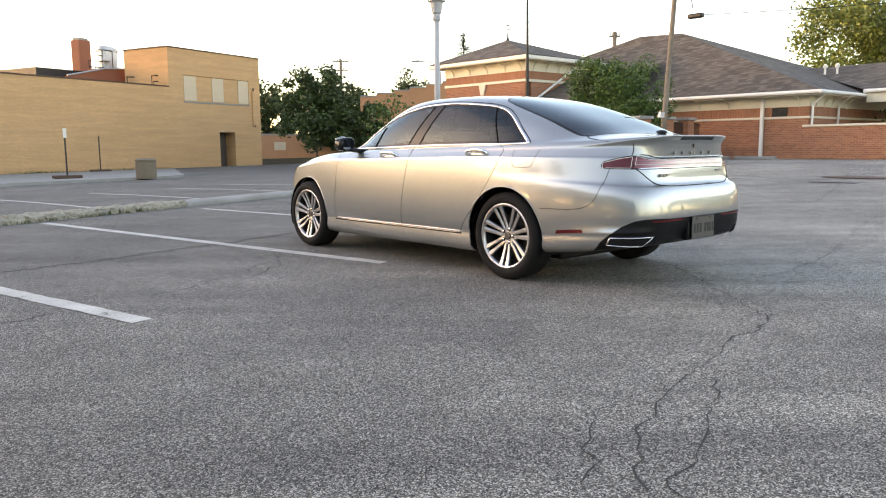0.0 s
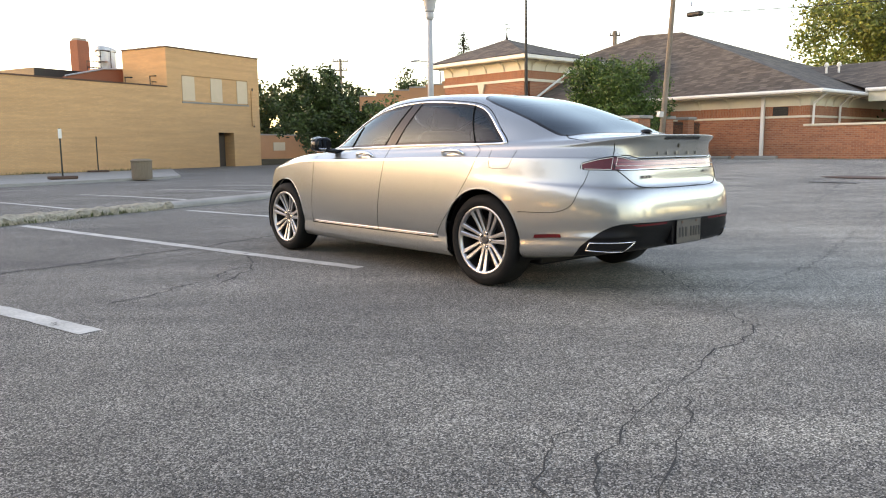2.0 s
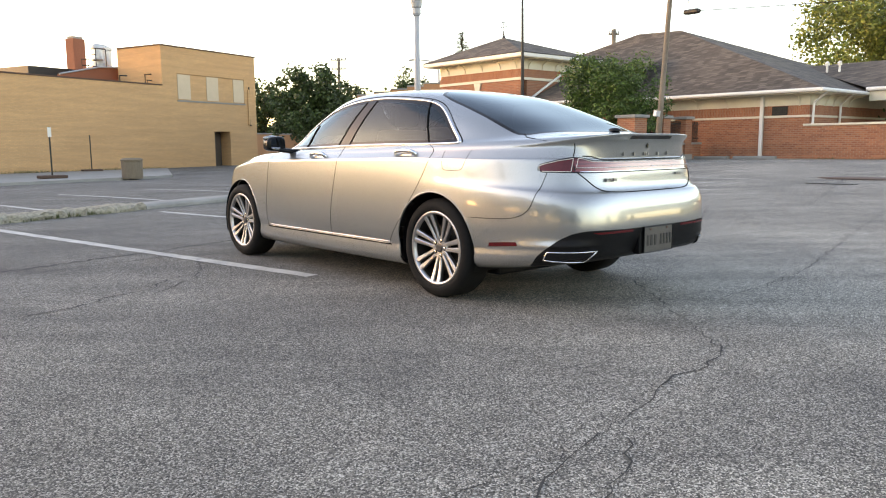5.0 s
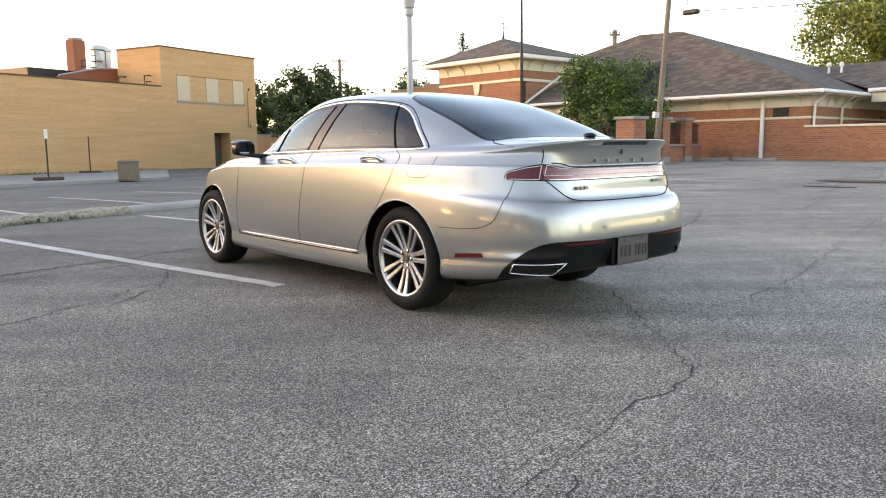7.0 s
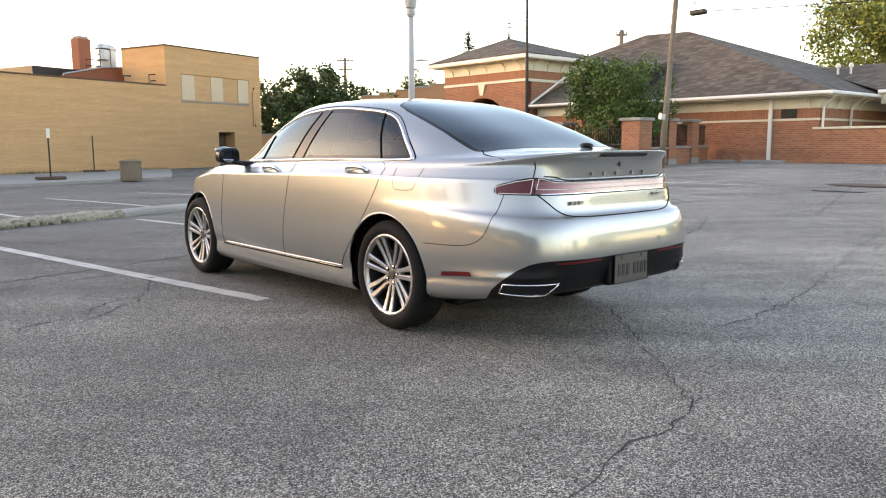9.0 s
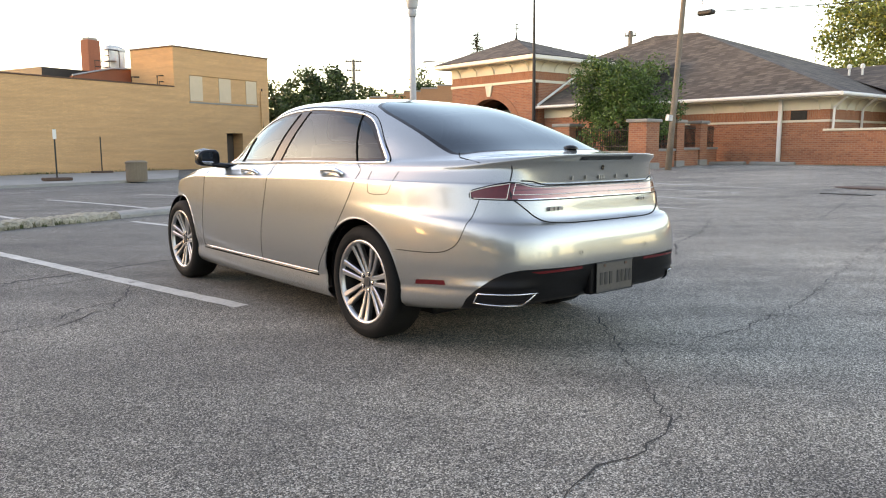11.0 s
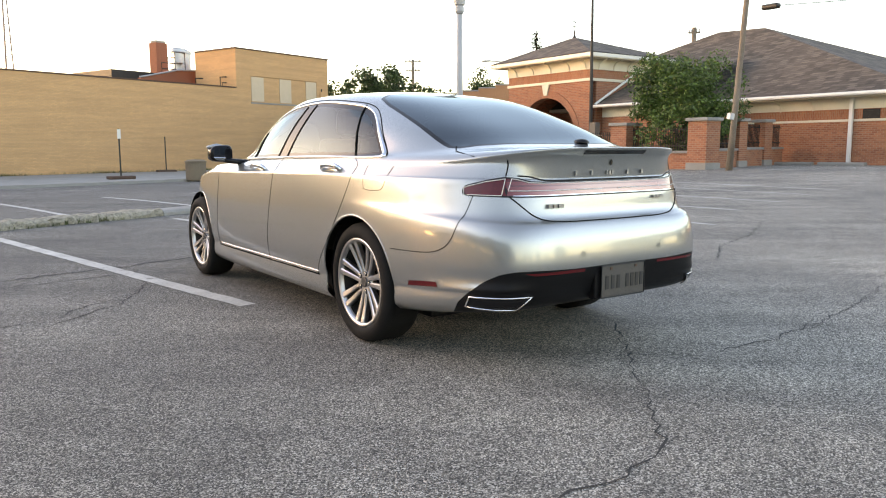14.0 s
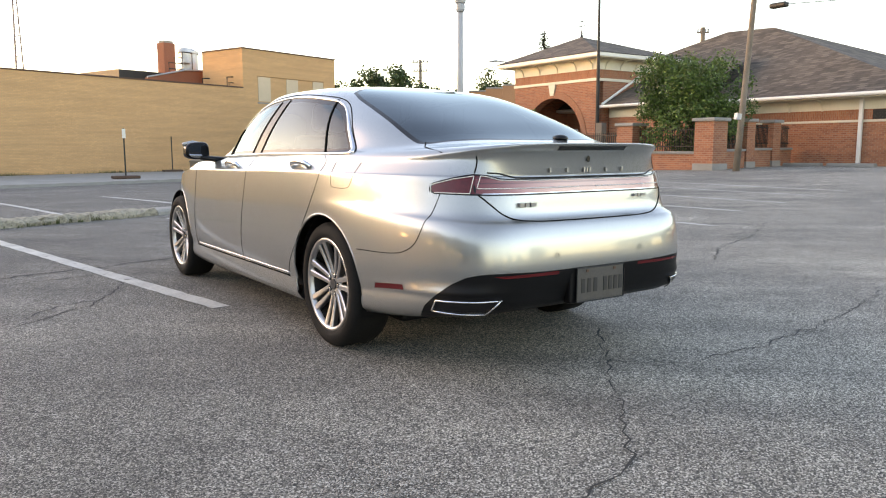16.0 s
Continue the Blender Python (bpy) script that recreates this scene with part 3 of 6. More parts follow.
def hip_roof(bm, x0, y0, x1, y1, z, ridge_a, ridge_b, thick=0.0):
    """A hipped roof over a rectangle; the ridge runs between two points (or one, for a pyramid)."""
    c = [(x0, y0, z), (x1, y0, z), (x1, y1, z), (x0, y1, z)]
    a, b = ridge_a, ridge_b
    if a == b:
        for i in range(4):
            poly(bm, [c[i], c[(i + 1) % 4], a])
    else:
        poly(bm, [c[0], c[1], a])
        poly(bm, [c[1], c[2], b, a])
        poly(bm, [c[2], c[3], b])
        poly(bm, [c[3], c[0], a, b])
    bmesh.ops.remove_doubles(bm, verts=bm.verts, dist=1e-4)
    bmesh.ops.recalc_face_normals(bm, faces=bm.faces)


def shingle_material():
    m = material("shingles", (0.078, 0.060, 0.048), 0.95, vary=0.35, scale=0.5, fine=5, bump=0.0)
    n, l = m.node_tree.nodes, m.node_tree.links
    p = n["Principled BSDF"]
    old = p.inputs["Base Color"].links[0].from_socket
    tc, mp = n.new("ShaderNodeTexCoord"), n.new("ShaderNodeMapping")
    sep, com, add = n.new("ShaderNodeSeparateXYZ"), n.new("ShaderNodeCombineXYZ"), n.new("ShaderNodeMath")
    l.new(tc.outputs["Object"], sep.inputs[0])
    add.operation = "ADD"
    l.new(sep.outputs["X"], add.inputs[0])
    l.new(sep.outputs["Y"], add.inputs[1])
    l.new(add.outputs[0], com.inputs["X"])
    l.new(sep.outputs["Z"], com.inputs["Y"])
    b = n.new("ShaderNodeTexBrick")
    b.inputs["Scale"].default_value = 1
    b.inputs["Brick Width"].default_value, b.inputs["Row Height"].default_value, b.inputs["Mortar Size"].default_value = 0.34, 0.085, 0.004
    b.inputs["Color2"].default_value, b.inputs["Mortar"].default_value = (0.175, 0.135, 0.105, 1), (0.04, 0.033, 0.03, 1)
    b.inputs["Bias"].default_value = -0.25
    l.new(old, b.inputs["Color1"])
    l.new(com.outputs[0], b.inputs["Vector"])
    l.new(b.outputs["Color"], p.inputs["Base Color"])
    return m


SHINGLES = shingle_material()


def bracket(parent, x, y, z, along):
    """A curved cream eave bracket, out along -x or -y."""
    d = Vector((-1, 0, 0)) if along == "x" else Vector((0, -1, 0))
    p0 = Vector((x, y, z))
    pts = [p0, p0 + d * 0.06 + Vector((0, 0, 0.22)), p0 + d * 0.22 + Vector((0, 0, 0.38)), p0 + d * 0.5 + Vector((0, 0, 0.44))]
    part("eave_bracket", tube(pts, 0.035, 6), CREAM, parent)


def brick_building():
    h = base("brick_building", pose(0, 0, 0), "red brick hipped-roof building with cream eaves and a square entrance tower", "building")
    X = 27.2
    # front wall: local frame along y
    def wall(x0, y0, x1, y1, z0, z1, mat, name="wall", label=""):
        return part(name, boxed(x0, y0, z0, x1, y1, z1), mat, h, label)
    wall(X, 9.7, X + 0.3, 22.2, 0, 2.04, RED_WALL)
    wall(X, 9.7, X + 0.3, 22.2, 2.13, 2.52, SOLDIER, label="upright red brick course")
    wall(X - 0.04, 9.66, X + 0.3, 22.2, 2.042, 2.128, CREAM, "band", "cream stone band")
    wall(X - 0.02, 9.68, X + 0.3, 22.2, 2.522, 2.95, CREAM, "frieze", "cream boarded frieze under the eaves")
    wall(X + 0.302, 9.7, 40, 10.0, 0, 2.04, RED_WALL)
    wall(X + 0.302, 9.7, 40, 10.0, 2.13, 2.52, SOLDIER)
    wall(X + 0.302, 9.66, 40, 10.0, 2.042, 2.128, CREAM, "band")
    wall(X + 0.302, 9.68, 40, 10.0, 2.522, 2.95, CREAM, "frieze")
    wall(39.7, 10.002, 40, 32, 0, 2.95, RED_WALL)
    wall(X, 22.202, X + 0.3, 32, 0, 2.95, RED_WALL)
    part("soffit", boxed(26.5, 9.05, 2.952, 40.5, 32.5, 2.99), CREAM, h, "cream soffit under the eaves")
    bm = bmesh.new()
    hip_roof(bm, 26.42, 8.98, 40.6, 32.6, 3.13, (32.0, 18.6, 6.85), (32.0, 21.2, 6.95))
    part("roof", bm, SHINGLES, h, "dark brown asphalt shingle hipped roof")
    part("gutter", tube([(26.40, 32.5, 3.06), (26.40, 8.95, 3.06)], 0.075, 8, flat=(0.8, 1)), WHITE_TRIM, h, "white eaves gutter")
    part("gutter", tube([(26.35, 8.94, 3.06), (40.5, 8.94, 3.06)], 0.075, 8, flat=(0.8, 1)), WHITE_TRIM, h)
    part("fascia", boxed(26.43, 9.0, 2.99, 26.48, 32.5, 3.12), CREAM, h)
    part("fascia", boxed(26.481, 9.0, 2.99, 40.5, 9.05, 3.12), CREAM, h)
    for y in (10.1, 13.2, 14.6, 16.0, 17.4, 18.8, 20.2):
        bracket(h, X - 0.02, y, 2.5, "x")
    for x in (27.8, 28.6, 29.4, 30.2, 31.0):
        bracket(h, x, 9.68, 2.5, "y")
    part("downpipe", boxed(X - 0.14, 11.55, 0.38, X - 0.03, 11.70, 3.0, bevel=0.015), WHITE_TRIM, h, "white downpipe")
    part("downpipe", tube([(27.0, 9.0, 2.98), (27.3, 9.58, 2.6), (27.3, 9.6, 1.7)], 0.05, 8), WHITE_TRIM, h)
    part("downpipe", tube([(29.6, 9.0, 2.98), (29.9, 9.58, 2.6), (29.9, 9.6, 1.7)], 0.05, 8), WHITE_TRIM, h)
    v = part("vent", boxed(X - 0.03, 10.58, 2.135, X - 0.005, 11.22, 2.5), DARK_METAL, h, "dark louvred vent")
    for k in range(5):
        part("slat", boxed(X - 0.055, 10.6, 2.15 + 0.07 * k, X - 0.028, 11.2, 2.185 + 0.07 * k), DARK_METAL, v)
    # right wing behind, open under its eaves
    bm = bmesh.new()
    for pts in ([(31.0, -30, 3.3), (31.0, 9.0, 3.3), (34.8, 13.6, 4.75), (34.8, -30, 4.75)], [(34.8, 13.6, 4.75), (38.6, 9.0, 3.3), (38.6, -30, 3.3), (34.8, -30, 4.75)]):
        poly(bm, pts)
    part("roof", bm, SHINGLES, h)
    part("gutter", tube([(30.95, 9.0, 3.24), (30.95, -30, 3.24)], 0.085, 8, flat=(0.8, 1)), WHITE_TRIM, h)
    part("fascia", boxed(31.05, -30, 2.75, 31.3, 8.9, 3.2), CREAM, h, "cream boarded beam")
    part("soffit", boxed(31.3, -30, 2.95, 38.5, 8.9, 3.0), CREAM, h)
    for y in (3.0, -6.0, -15):
        part("post", boxed(31.1, y, 0, 31.4, y + 0.3, 2.76), RED_WALL, h)
    for x, y, z in ((33.2, 12.2, 0.9), (33.35, 11.7, 0.9)):
        bm = lathe([(0.05, 0), (0.05, 0.30), (0.10, 0.31), (0.10, 0.43), (0.04, 0.5), (0.0, 0.5)], 12)
        o = part("roof_vent", bm, WHITE_TRIM, h, "white pipe vent with a cap")
        o.location = (x, y - 0.6, 4.25)
    # tower
    tx0, tx1, ty0, ty1 = 23.75, 29.0, 22.25, 28.2
    yc, r, spring = 25.25, 2.12, 1.42
    bm = bmesh.new()
    n = 18
    arch = [(yc + r * math.cos(math.pi * k / n), spring + r * math.sin(math.pi * k / n)) for k in range(n + 1)]
    for xx in (tx0, tx0 + 0.45):
        f = []
        for (a, b), (c, d) in zip(arch, arch[1:]):
            poly(bm, [(xx, a, b), (xx, c, d), (xx, c, 4.2), (xx, a, 4.2)])
        poly(bm, [(xx, ty0, -0.4), (xx, yc - r, -0.4), (xx, yc - r, 4.2), (xx, ty0, 4.2)])
        poly(bm, [(xx, yc + r, -0.4), (xx, ty1, -0.4), (xx, ty1, 4.2), (xx, yc + r, 4.2)])
    ring = [(yc + r, -0.4)] + arch + [(yc - r, -0.4)]
    for (a, b), (c, d) in zip(ring, ring[1:]):
        poly(bm, [(tx0, a, b), (tx0 + 0.45, a, b), (tx0 + 0.45, c, d), (tx0, c, d)])
    part("wall", bm, RED_WALL, h)
    grow = 1 + 0.34 / r
    for (a, b), (c, d) in zip(arch, arch[1:]):
        bm = prism(bmesh.new(), [(tx0 - 0.03, a, b), (tx0 - 0.03, c, d), (tx0 - 0.03, yc + (c - yc) * grow, spring + (d - spring) * grow), (tx0 - 0.03, yc + (a - yc) * grow, spring + (b - spring) * grow)], (0.027, 0, 0))
        part("arch_stone", bm, SOLDIER, h)
    part("impost", boxed(tx0 - 0.05, ty0 - 0.02, spring - 0.12, tx0 + 0.2, yc - r, spring + 0.02), CREAM, h)
    part("impost", boxed(tx0 - 0.05, yc + r, spring - 0.12, tx0 + 0.2, ty1, spring + 0.02), CREAM, h)
    bm = bmesh.new()
    prism(bm, [(tx0 - 0.08, yc - 0.12, 3.66), (tx0 - 0.08, yc + 0.12, 3.66), (tx0 - 0.08, yc + 0.25, 4.19), (tx0 - 0.08, yc - 0.25, 4.19)], (0.075, 0, 0))
    part("keystone", bm, CREAM, h, "cream keystone")
    part("wall", boxed(tx0 + 0.452, ty0, -0.4, tx1, ty0 + 0.4, 4.2), RED_WALL, h)
    part("wall", boxed(tx0 + 0.452, ty1 - 0.4, -0.4, tx1, ty1, 4.2), RED_WALL, h)
    part("wall", boxed(tx1 - 0.3, ty0 + 0.402, -0.4, tx1 - 0.002, ty1 - 0.402, 4.2), WINDOW_DARK, h, "dark glazed entrance")
    part("band", boxed(tx0 - 0.05, ty0 - 0.05, 4.202, tx1, ty1 + 0.05, 4.33), CREAM, h, "cream stone band")
    part("wall", boxed(tx0, ty0, 4.332, tx1, ty1, 4.73), SOLDIER, h)
    part("frieze", boxed(tx0 - 0.03, ty0 - 0.03, 4.732, tx1, ty1 + 0.03, 5.22), CREAM, h)
    part("soffit", boxed(23.1, 21.6, 5.222, 29.6, 28.85, 5.26), CREAM, h)
    part("fascia", boxed(23.06, 21.56, 5.262, 29.64, 28.9, 5.42), WHITE_TRIM, h, "white eaves gutter")
    bm = bmesh.new()
    hip_roof(bm, 23.02, 21.52, 29.68, 28.94, 5.44, (26.0, 25.6, 6.75), (26.0, 25.6, 6.75))
    part("roof", bm, SHINGLES, h)
    part("finial", lathe([(0.10, 0), (0.05, 0.15), (0.03, 0.4), (0.0, 0.42)], 10), DARK_METAL, h).location = (26.0, 25.6, 6.7)
    part("weathervane", tube([(26.0, 25.6, 7.0), (26.0, 25.6, 7.55)], 0.02, 6), DARK_METAL, h)
    part("weathervane", tube([(26.0, 25.35, 7.3), (26.0, 25.85, 7.3)], 0.02, 6), DARK_METAL, h)
    part("weathervane", tube([(26.0, 25.5, 7.5), (26.0, 25.7, 7.55)], 0.03, 6), DARK_METAL, h)
    for y in (22.5, 23.6, 24.9, 26.2, 27.5):
        bracket(h, tx0 - 0.03, y, 4.75, "x")
    for x in (24.3, 25.3, 26.3):
        bracket(h, x, ty0 - 0.03, 4.75, "y")
    # raking white verge where the lower roof meets the tower
    part("verge", tube([(24.0, 22.12, 3.1), (27.6, 22.12, 5.1)], 0.06, 6), WHITE_TRIM, h)
    bm = bmesh.new()
    poly(bm, [(24.0, 22.2, 3.05), (24.0, 17.5, 3.05), (28.8, 17.5, 5.2), (28.8, 22.2, 5.2)])
    part("roof", bm, SHINGLES, h)
    part("gutter", tube([(23.95, 22.2, 3.0), (23.95, 17.5, 3.0)], 0.07, 8), WHITE_TRIM, h)
    part("wall", boxed(24.6, 17.8, -0.1, 24.9, 22.2, 2.5), RED_WALL, h)
    part("frieze", boxed(24.58, 17.8, 2.502, 24.9, 22.2, 2.98), CREAM, h)


brick_building()

tagged(link("garden_wall", boxed(27.16, -12, 0, 27.5, 9.9, 1.68), RED_WALL), "long low red brick wall with a worn face", "wall", kind="structure")
tagged(link("wall_coping", boxed(27.1, -12, 1.682, 27.56, 9.9, 1.77, bevel=0.015), CREAM), "cream stone coping on the brick wall", "coping", kind="structure")


def brick_pillar(x, y, size, height):
    z = ground_z(x, y)
    h = base("brick_pillar", pose(x, y, z - 0.05), "square red brick pillar with a stone cap", "pillar", group="fence pillars")
    s = size / 2
    part("footing", boxed(-s - 0.03, -s - 0.03, 0, s + 0.03, s + 0.03, 0.28), CONCRETE, h, "stained concrete footing")
    part("shaft", boxed(-s, -s, 0.282, s, s, height), RED_WALL, h)
    part("cap", boxed(-s - 0.08, -s - 0.08, height + 0.002, s + 0.08, s + 0.08, height + 0.12, bevel=0.02), CONCRETE, h, "grey stone cap")


PILLARS = [(20.4, 20.9), (20.4, 17.0), (20.4, 13.35), (23.0, 13.75), (25.2, 14.1)]
for x, y in PILLARS:
    brick_pillar(x, y, 0.78 if x < 21 else 0.5, 1.75)


def fence_run(a, b):
    """A low brick wall with a stone coping, and black iron palings above."""
    a, b = Vector(a), Vector(b)
    d = (b - a).normalized()
    ang = math.degrees(math.atan2(d.y, d.x))
    L = (b - a).length
    z = min(ground_z(*a), ground_z(*b)) - 0.05
    h = base("iron_fence", pose(a.x, a.y, z, 0, 0, ang), "black iron palings on a low red brick wall", "fence", group="iron fence runs")
    part("wall", boxed(0.3, -0.14, 0, L - 0.3, 0.14, 0.70), RED_WALL, h, "low red brick wall")
    part("coping", boxed(0.3, -0.2, 0.702, L - 0.3, 0.2, 0.79), CONCRETE, h, "grey stone coping")
    for zz in (0.95, 1.55):
        part("rail", boxed(0.3, -0.02, zz, L - 0.3, 0.02, zz + 0.04), DARK_METAL, h)
    k = 0.42
    while k < L - 0.35:
        part("paling", boxed(k, -0.012, 0.80, k + 0.022, 0.012, 1.68), DARK_METAL, h)
        k += 0.11
    return h


for p, q in zip(PILLARS, PILLARS[1:]):
    fence_run(p, q)
fence_run(PILLARS[-1], (27.1, 14.4))


# ---- wall with a stepped top beyond the trees ----
def orange_building():
    h = base("orange_building", pose(36.0, 38.5, -0.3, 0, 0, 141), "orange-red brick building with a stepped parapet", "building")
    zs = [(-1.2 + 1.25 * k, 0.05 + 1.25 * k, 6.55 - 0.21 * k) for k in range(8)]
    for a, b, z in zs:
        part("wall", boxed(a, -0.4, 0, b - 0.003, 0, z), ORANGE_WALL, h)
        part("coping", boxed(a - 0.03, -0.44, z + 0.002, b - 0.035, 0.04, z + 0.10), CONCRETE, h)
    part("roof", boxed(-1.2, -9, 3.9, 8.8, -0.41, 4.0), SHINGLE, h)


orange_building()


def low_pink_building():
    h = base("low_building", pose(25.2, 50.6, -0.4, 0, 0, 20), "low pinkish rendered building beyond the lot", "building")
    part("wall", boxed(-4, 0, 0, 9, 0.3, 2.4), ORANGE_WALL, h)
    part("window", boxed(0.2, -0.03, 1.2, 1.6, -0.002, 1.85), PALE_PANEL, h, "pale blocked window")
    part("coping", boxed(-4.05, -0.05, 2.402, 9.05, 0.35, 2.5), CONCRETE, h)
    part("plinth", boxed(-4, -0.5, 0, 9, -0.01, 0.55), DARK_METAL, h)


low_pink_building()


# ---- trees ----
def tree(x, y, height, spread, trunk, leaf, seed, label, clear=0.25, leaves=2600, size=0.22, name="tree", lift=0.0):
    """A tapered trunk with limbs, and a crown of leaf clumps round the limb ends."""
    rnd = random.Random(seed)
    z = ground_z(x, y) + lift
    h = base(name, pose(x, y, z - 0.05), label, "tree")
    bm = bmesh.new()
    top = height * 0.62
    spine = [Vector((rnd.uniform(-0.05, 0.05) * k, rnd.uniform(-0.05, 0.05) * k, top * k / 6)) for k in range(7)]
    tube_into(bm, spine, [trunk * (1 - 0.12 * k) for k in range(7)], 9)
    ends = []
    for k in range(16):
        s = spine[2 + k % 5]
        a = k * 2.4 + rnd.uniform(-0.4, 0.4)
        reach = spread * rnd.uniform(0.45, 0.95) * (1.0 - 0.35 * (k % 5) / 5)
        e = s + Vector((math.cos(a) * reach, math.sin(a) * reach, height * rnd.uniform(0.06, 0.30)))
        mid = s.lerp(e, 0.5) + Vector((0, 0, 0.08 * height))
        tube_into(bm, [s, mid, e], [trunk * 0.4, trunk * 0.25, trunk * 0.08], 6)
        ends += [e, mid.lerp(e, 0.4), s.lerp(mid, 0.7)]
    part("trunk", bm, BARK, h)
    verts, faces = [], []
    centre = Vector((0, 0, height * (clear + 1) / 2))
    hz = height * (1 - clear) / 2
    clumps = []
    while len(clumps) < 60:
        p = Vector((rnd.uniform(-1, 1), rnd.uniform(-1, 1), rnd.uniform(-1, 1)))
        if p.length < 1 and p.length > 0.45:
            clumps.append((centre + Vector((p.x * spread, p.y * spread, p.z * hz)), spread * rnd.uniform(0.16, 0.32)))
    clumps += [(e, spread * rnd.uniform(0.14, 0.26)) for e in ends]
    for k in range(leaves):
        c, r = clumps[k % len(clumps)]
        d = Vector((rnd.gauss(0, 1), rnd.gauss(0, 1), rnd.gauss(0, 0.8)))
        d = d.normalized() * r * rnd.uniform(0.35, 1.1)
        p = c + d
        if p.z < height * clear * 0.7:
            continue
        q = Euler((rnd.uniform(0, 6.3), rnd.uniform(0, 6.3), rnd.uniform(0, 6.3))).to_matrix()
        w = size * rnd.uniform(0.6, 1.3)
        i = len(verts)
        verts += [p + q @ Vector(v) for v in ((0, -w * 0.6, 0), (w * 0.34, -w * 0.1, 0.06 * w), (w * 0.22, w * 0.35, 0), (0, w * 0.62, -0.1 * w), (-w * 0.22, w * 0.35, 0), (-w * 0.34, -w * 0.1, 0.06 * w))]
        faces += [(i, i + 1, i + 2, i + 3), (i, i + 3, i + 4, i + 5)]
    me = bpy.data.meshes.new("crown")
    me.from_pydata(verts, [], faces)
    me.materials.append(leaf)
    ob = new("crown", me)
    ob.parent = h
    ob["kind"] = "stuff"
    return h


tree(21.6, 15.3, 4.6, 2.15, 0.09, LEAF, 3, "rounded leafy green ornamental tree behind the iron fence", clear=0.12, leaves=26000, size=0.095)
tree(20.9, 37.2, 6.2, 2.3, 0.16, LEAF_DEEP, 5, "dense dark green tree beside the tan building", clear=0.16, leaves=15000, size=0.18)
tree(24.4, 36.0, 4.2, 1.5, 0.12, LEAF_DEEP, 25, "dark green shrubby tree beside the taller one", clear=0.1, leaves=4000, size=0.2)
tree(27.2, 54.5, 7.2, 2.5, 0.2, LEAF_DEEP, 6, "dark green tree beyond the tan building", clear=0.05, leaves=6000, size=0.26)
tree(34.0, 53.0, 7.0, 2.8, 0.2, LEAF_DEEP, 16, "broad green tree behind the low building", clear=0.1, leaves=6000, size=0.28)
tree(19.6, 27.5, 3.9, 1.6, 0.05, LEAF, 7, "small green tree with sparse leaves", clear=0.3, leaves=1800, size=0.14)
tree(22.6, 26.6, 3.5, 1.3, 0.06, LEAF_LIGHT, 9, "young pale green tree before the arched entrance", clear=0.35, leaves=900, size=0.12)
tree(62.5, 18.8, 13.0, 7.6, 0.35, LEAF_LIGHT, 11, "large yellow-green tree behind the brick building", clear=0.2, leaves=30000, size=0.26)
tree(36.0, 6.0, 3.3, 3.2, 0.12, LEAF, 12, "leafy green tree seen under the open eaves", clear=0.1, leaves=4000, size=0.2)
tree(42.8, 54.0, 8.6, 2.4, 0.25, LEAF_DEEP, 13, "distant rounded tree behind the stepped parapet", clear=0.2, leaves=5000, size=0.24)
# unseen trees behind the camera: the paintwork mirrors them, heights hold back low glow
for k in range(-3, 17):
    a = radians(138 + 12.5 * k)
    far = 33 + 4 * (k % 3)
    hh = (7.0, 5.6, 8.0, 6.2)[k % 4] * (0.45 if k <= 6 else 1.35 if k <= 13 else 0.85)
    tree(far * math.sin(a) - 4, far * math.cos(a) - 2, hh, hh * 0.62, 0.25, LEAF_DEEP, 60 + k, "leafy tree out of view, for reflections and low glow", clear=0.06, leaves=3600, size=0.62)


def conifer(x, y, height, seed):
    rnd = random.Random(seed)
    h = base("conifer", pose(x, y, -0.4), "dark pointed conifer behind the tower", "tree")
    part("trunk", tube([(0, 0, 0), (0, 0, height)], [0.25, 0.03], 8), BARK, h)
    verts, faces = [], []
    for k in range(2600):
        u = rnd.random() ** 0.7
        zz = height * (1 - 0.75 * u)
        a = rnd.uniform(0, 6.28)
        r = rnd.random() * 2.8 * u + 0.05
        p = Vector((math.cos(a) * r, math.sin(a) * r, zz - r * 0.25))
        t = Vector((-math.sin(a), math.cos(a), 0)) * 0.09
        o = Vector((math.cos(a), math.sin(a), -0.2)) * 0.38
        i = len(verts)
        verts += [p - t, p + t, p + o]
        faces.append((i, i + 1, i + 2))
    me = bpy.data.meshes.new("crown")
    me.from_pydata(verts, [], faces)
    me.materials.append(LEAF_DARK)
    ob = new("crown", me)
    ob.parent = h
    ob["kind"] = "stuff"


conifer(37.5, 41.4, 10.4, 4)


# ---- poles and street things ----
def lot_lamp(x, y):
    h = base("street_lamp", pose(x, y, ground_z(x, y) - 0.02), "grey tapered parking lot lamp with a bell-shaped head", "street lamp")
    part("pole", tube([(0, 0, 0), (0, 0, 2.4), (0, 0, 3.96)], [0.085, 0.07, 0.055], 12), POLE_GREY, h, smooth=True)
    part("collar", lathe([(0.075, 3.92), (0.095, 3.96), (0.095, 4.05), (0.07, 4.09)], 16), POLE_GREY, h)
    part("shade", lathe([(0.07, 4.07), (0.11, 4.10), (0.15, 4.34), (0.20, 4.36), (0.20, 4.40), (0.32, 4.45), (0.35, 4.50), (0.10, 4.62), (0.0, 4.62)], 24), POLE_GREY, h, "ribbed grey lamp head", smooth=False)


lot_lamp(6.96, 9.73)


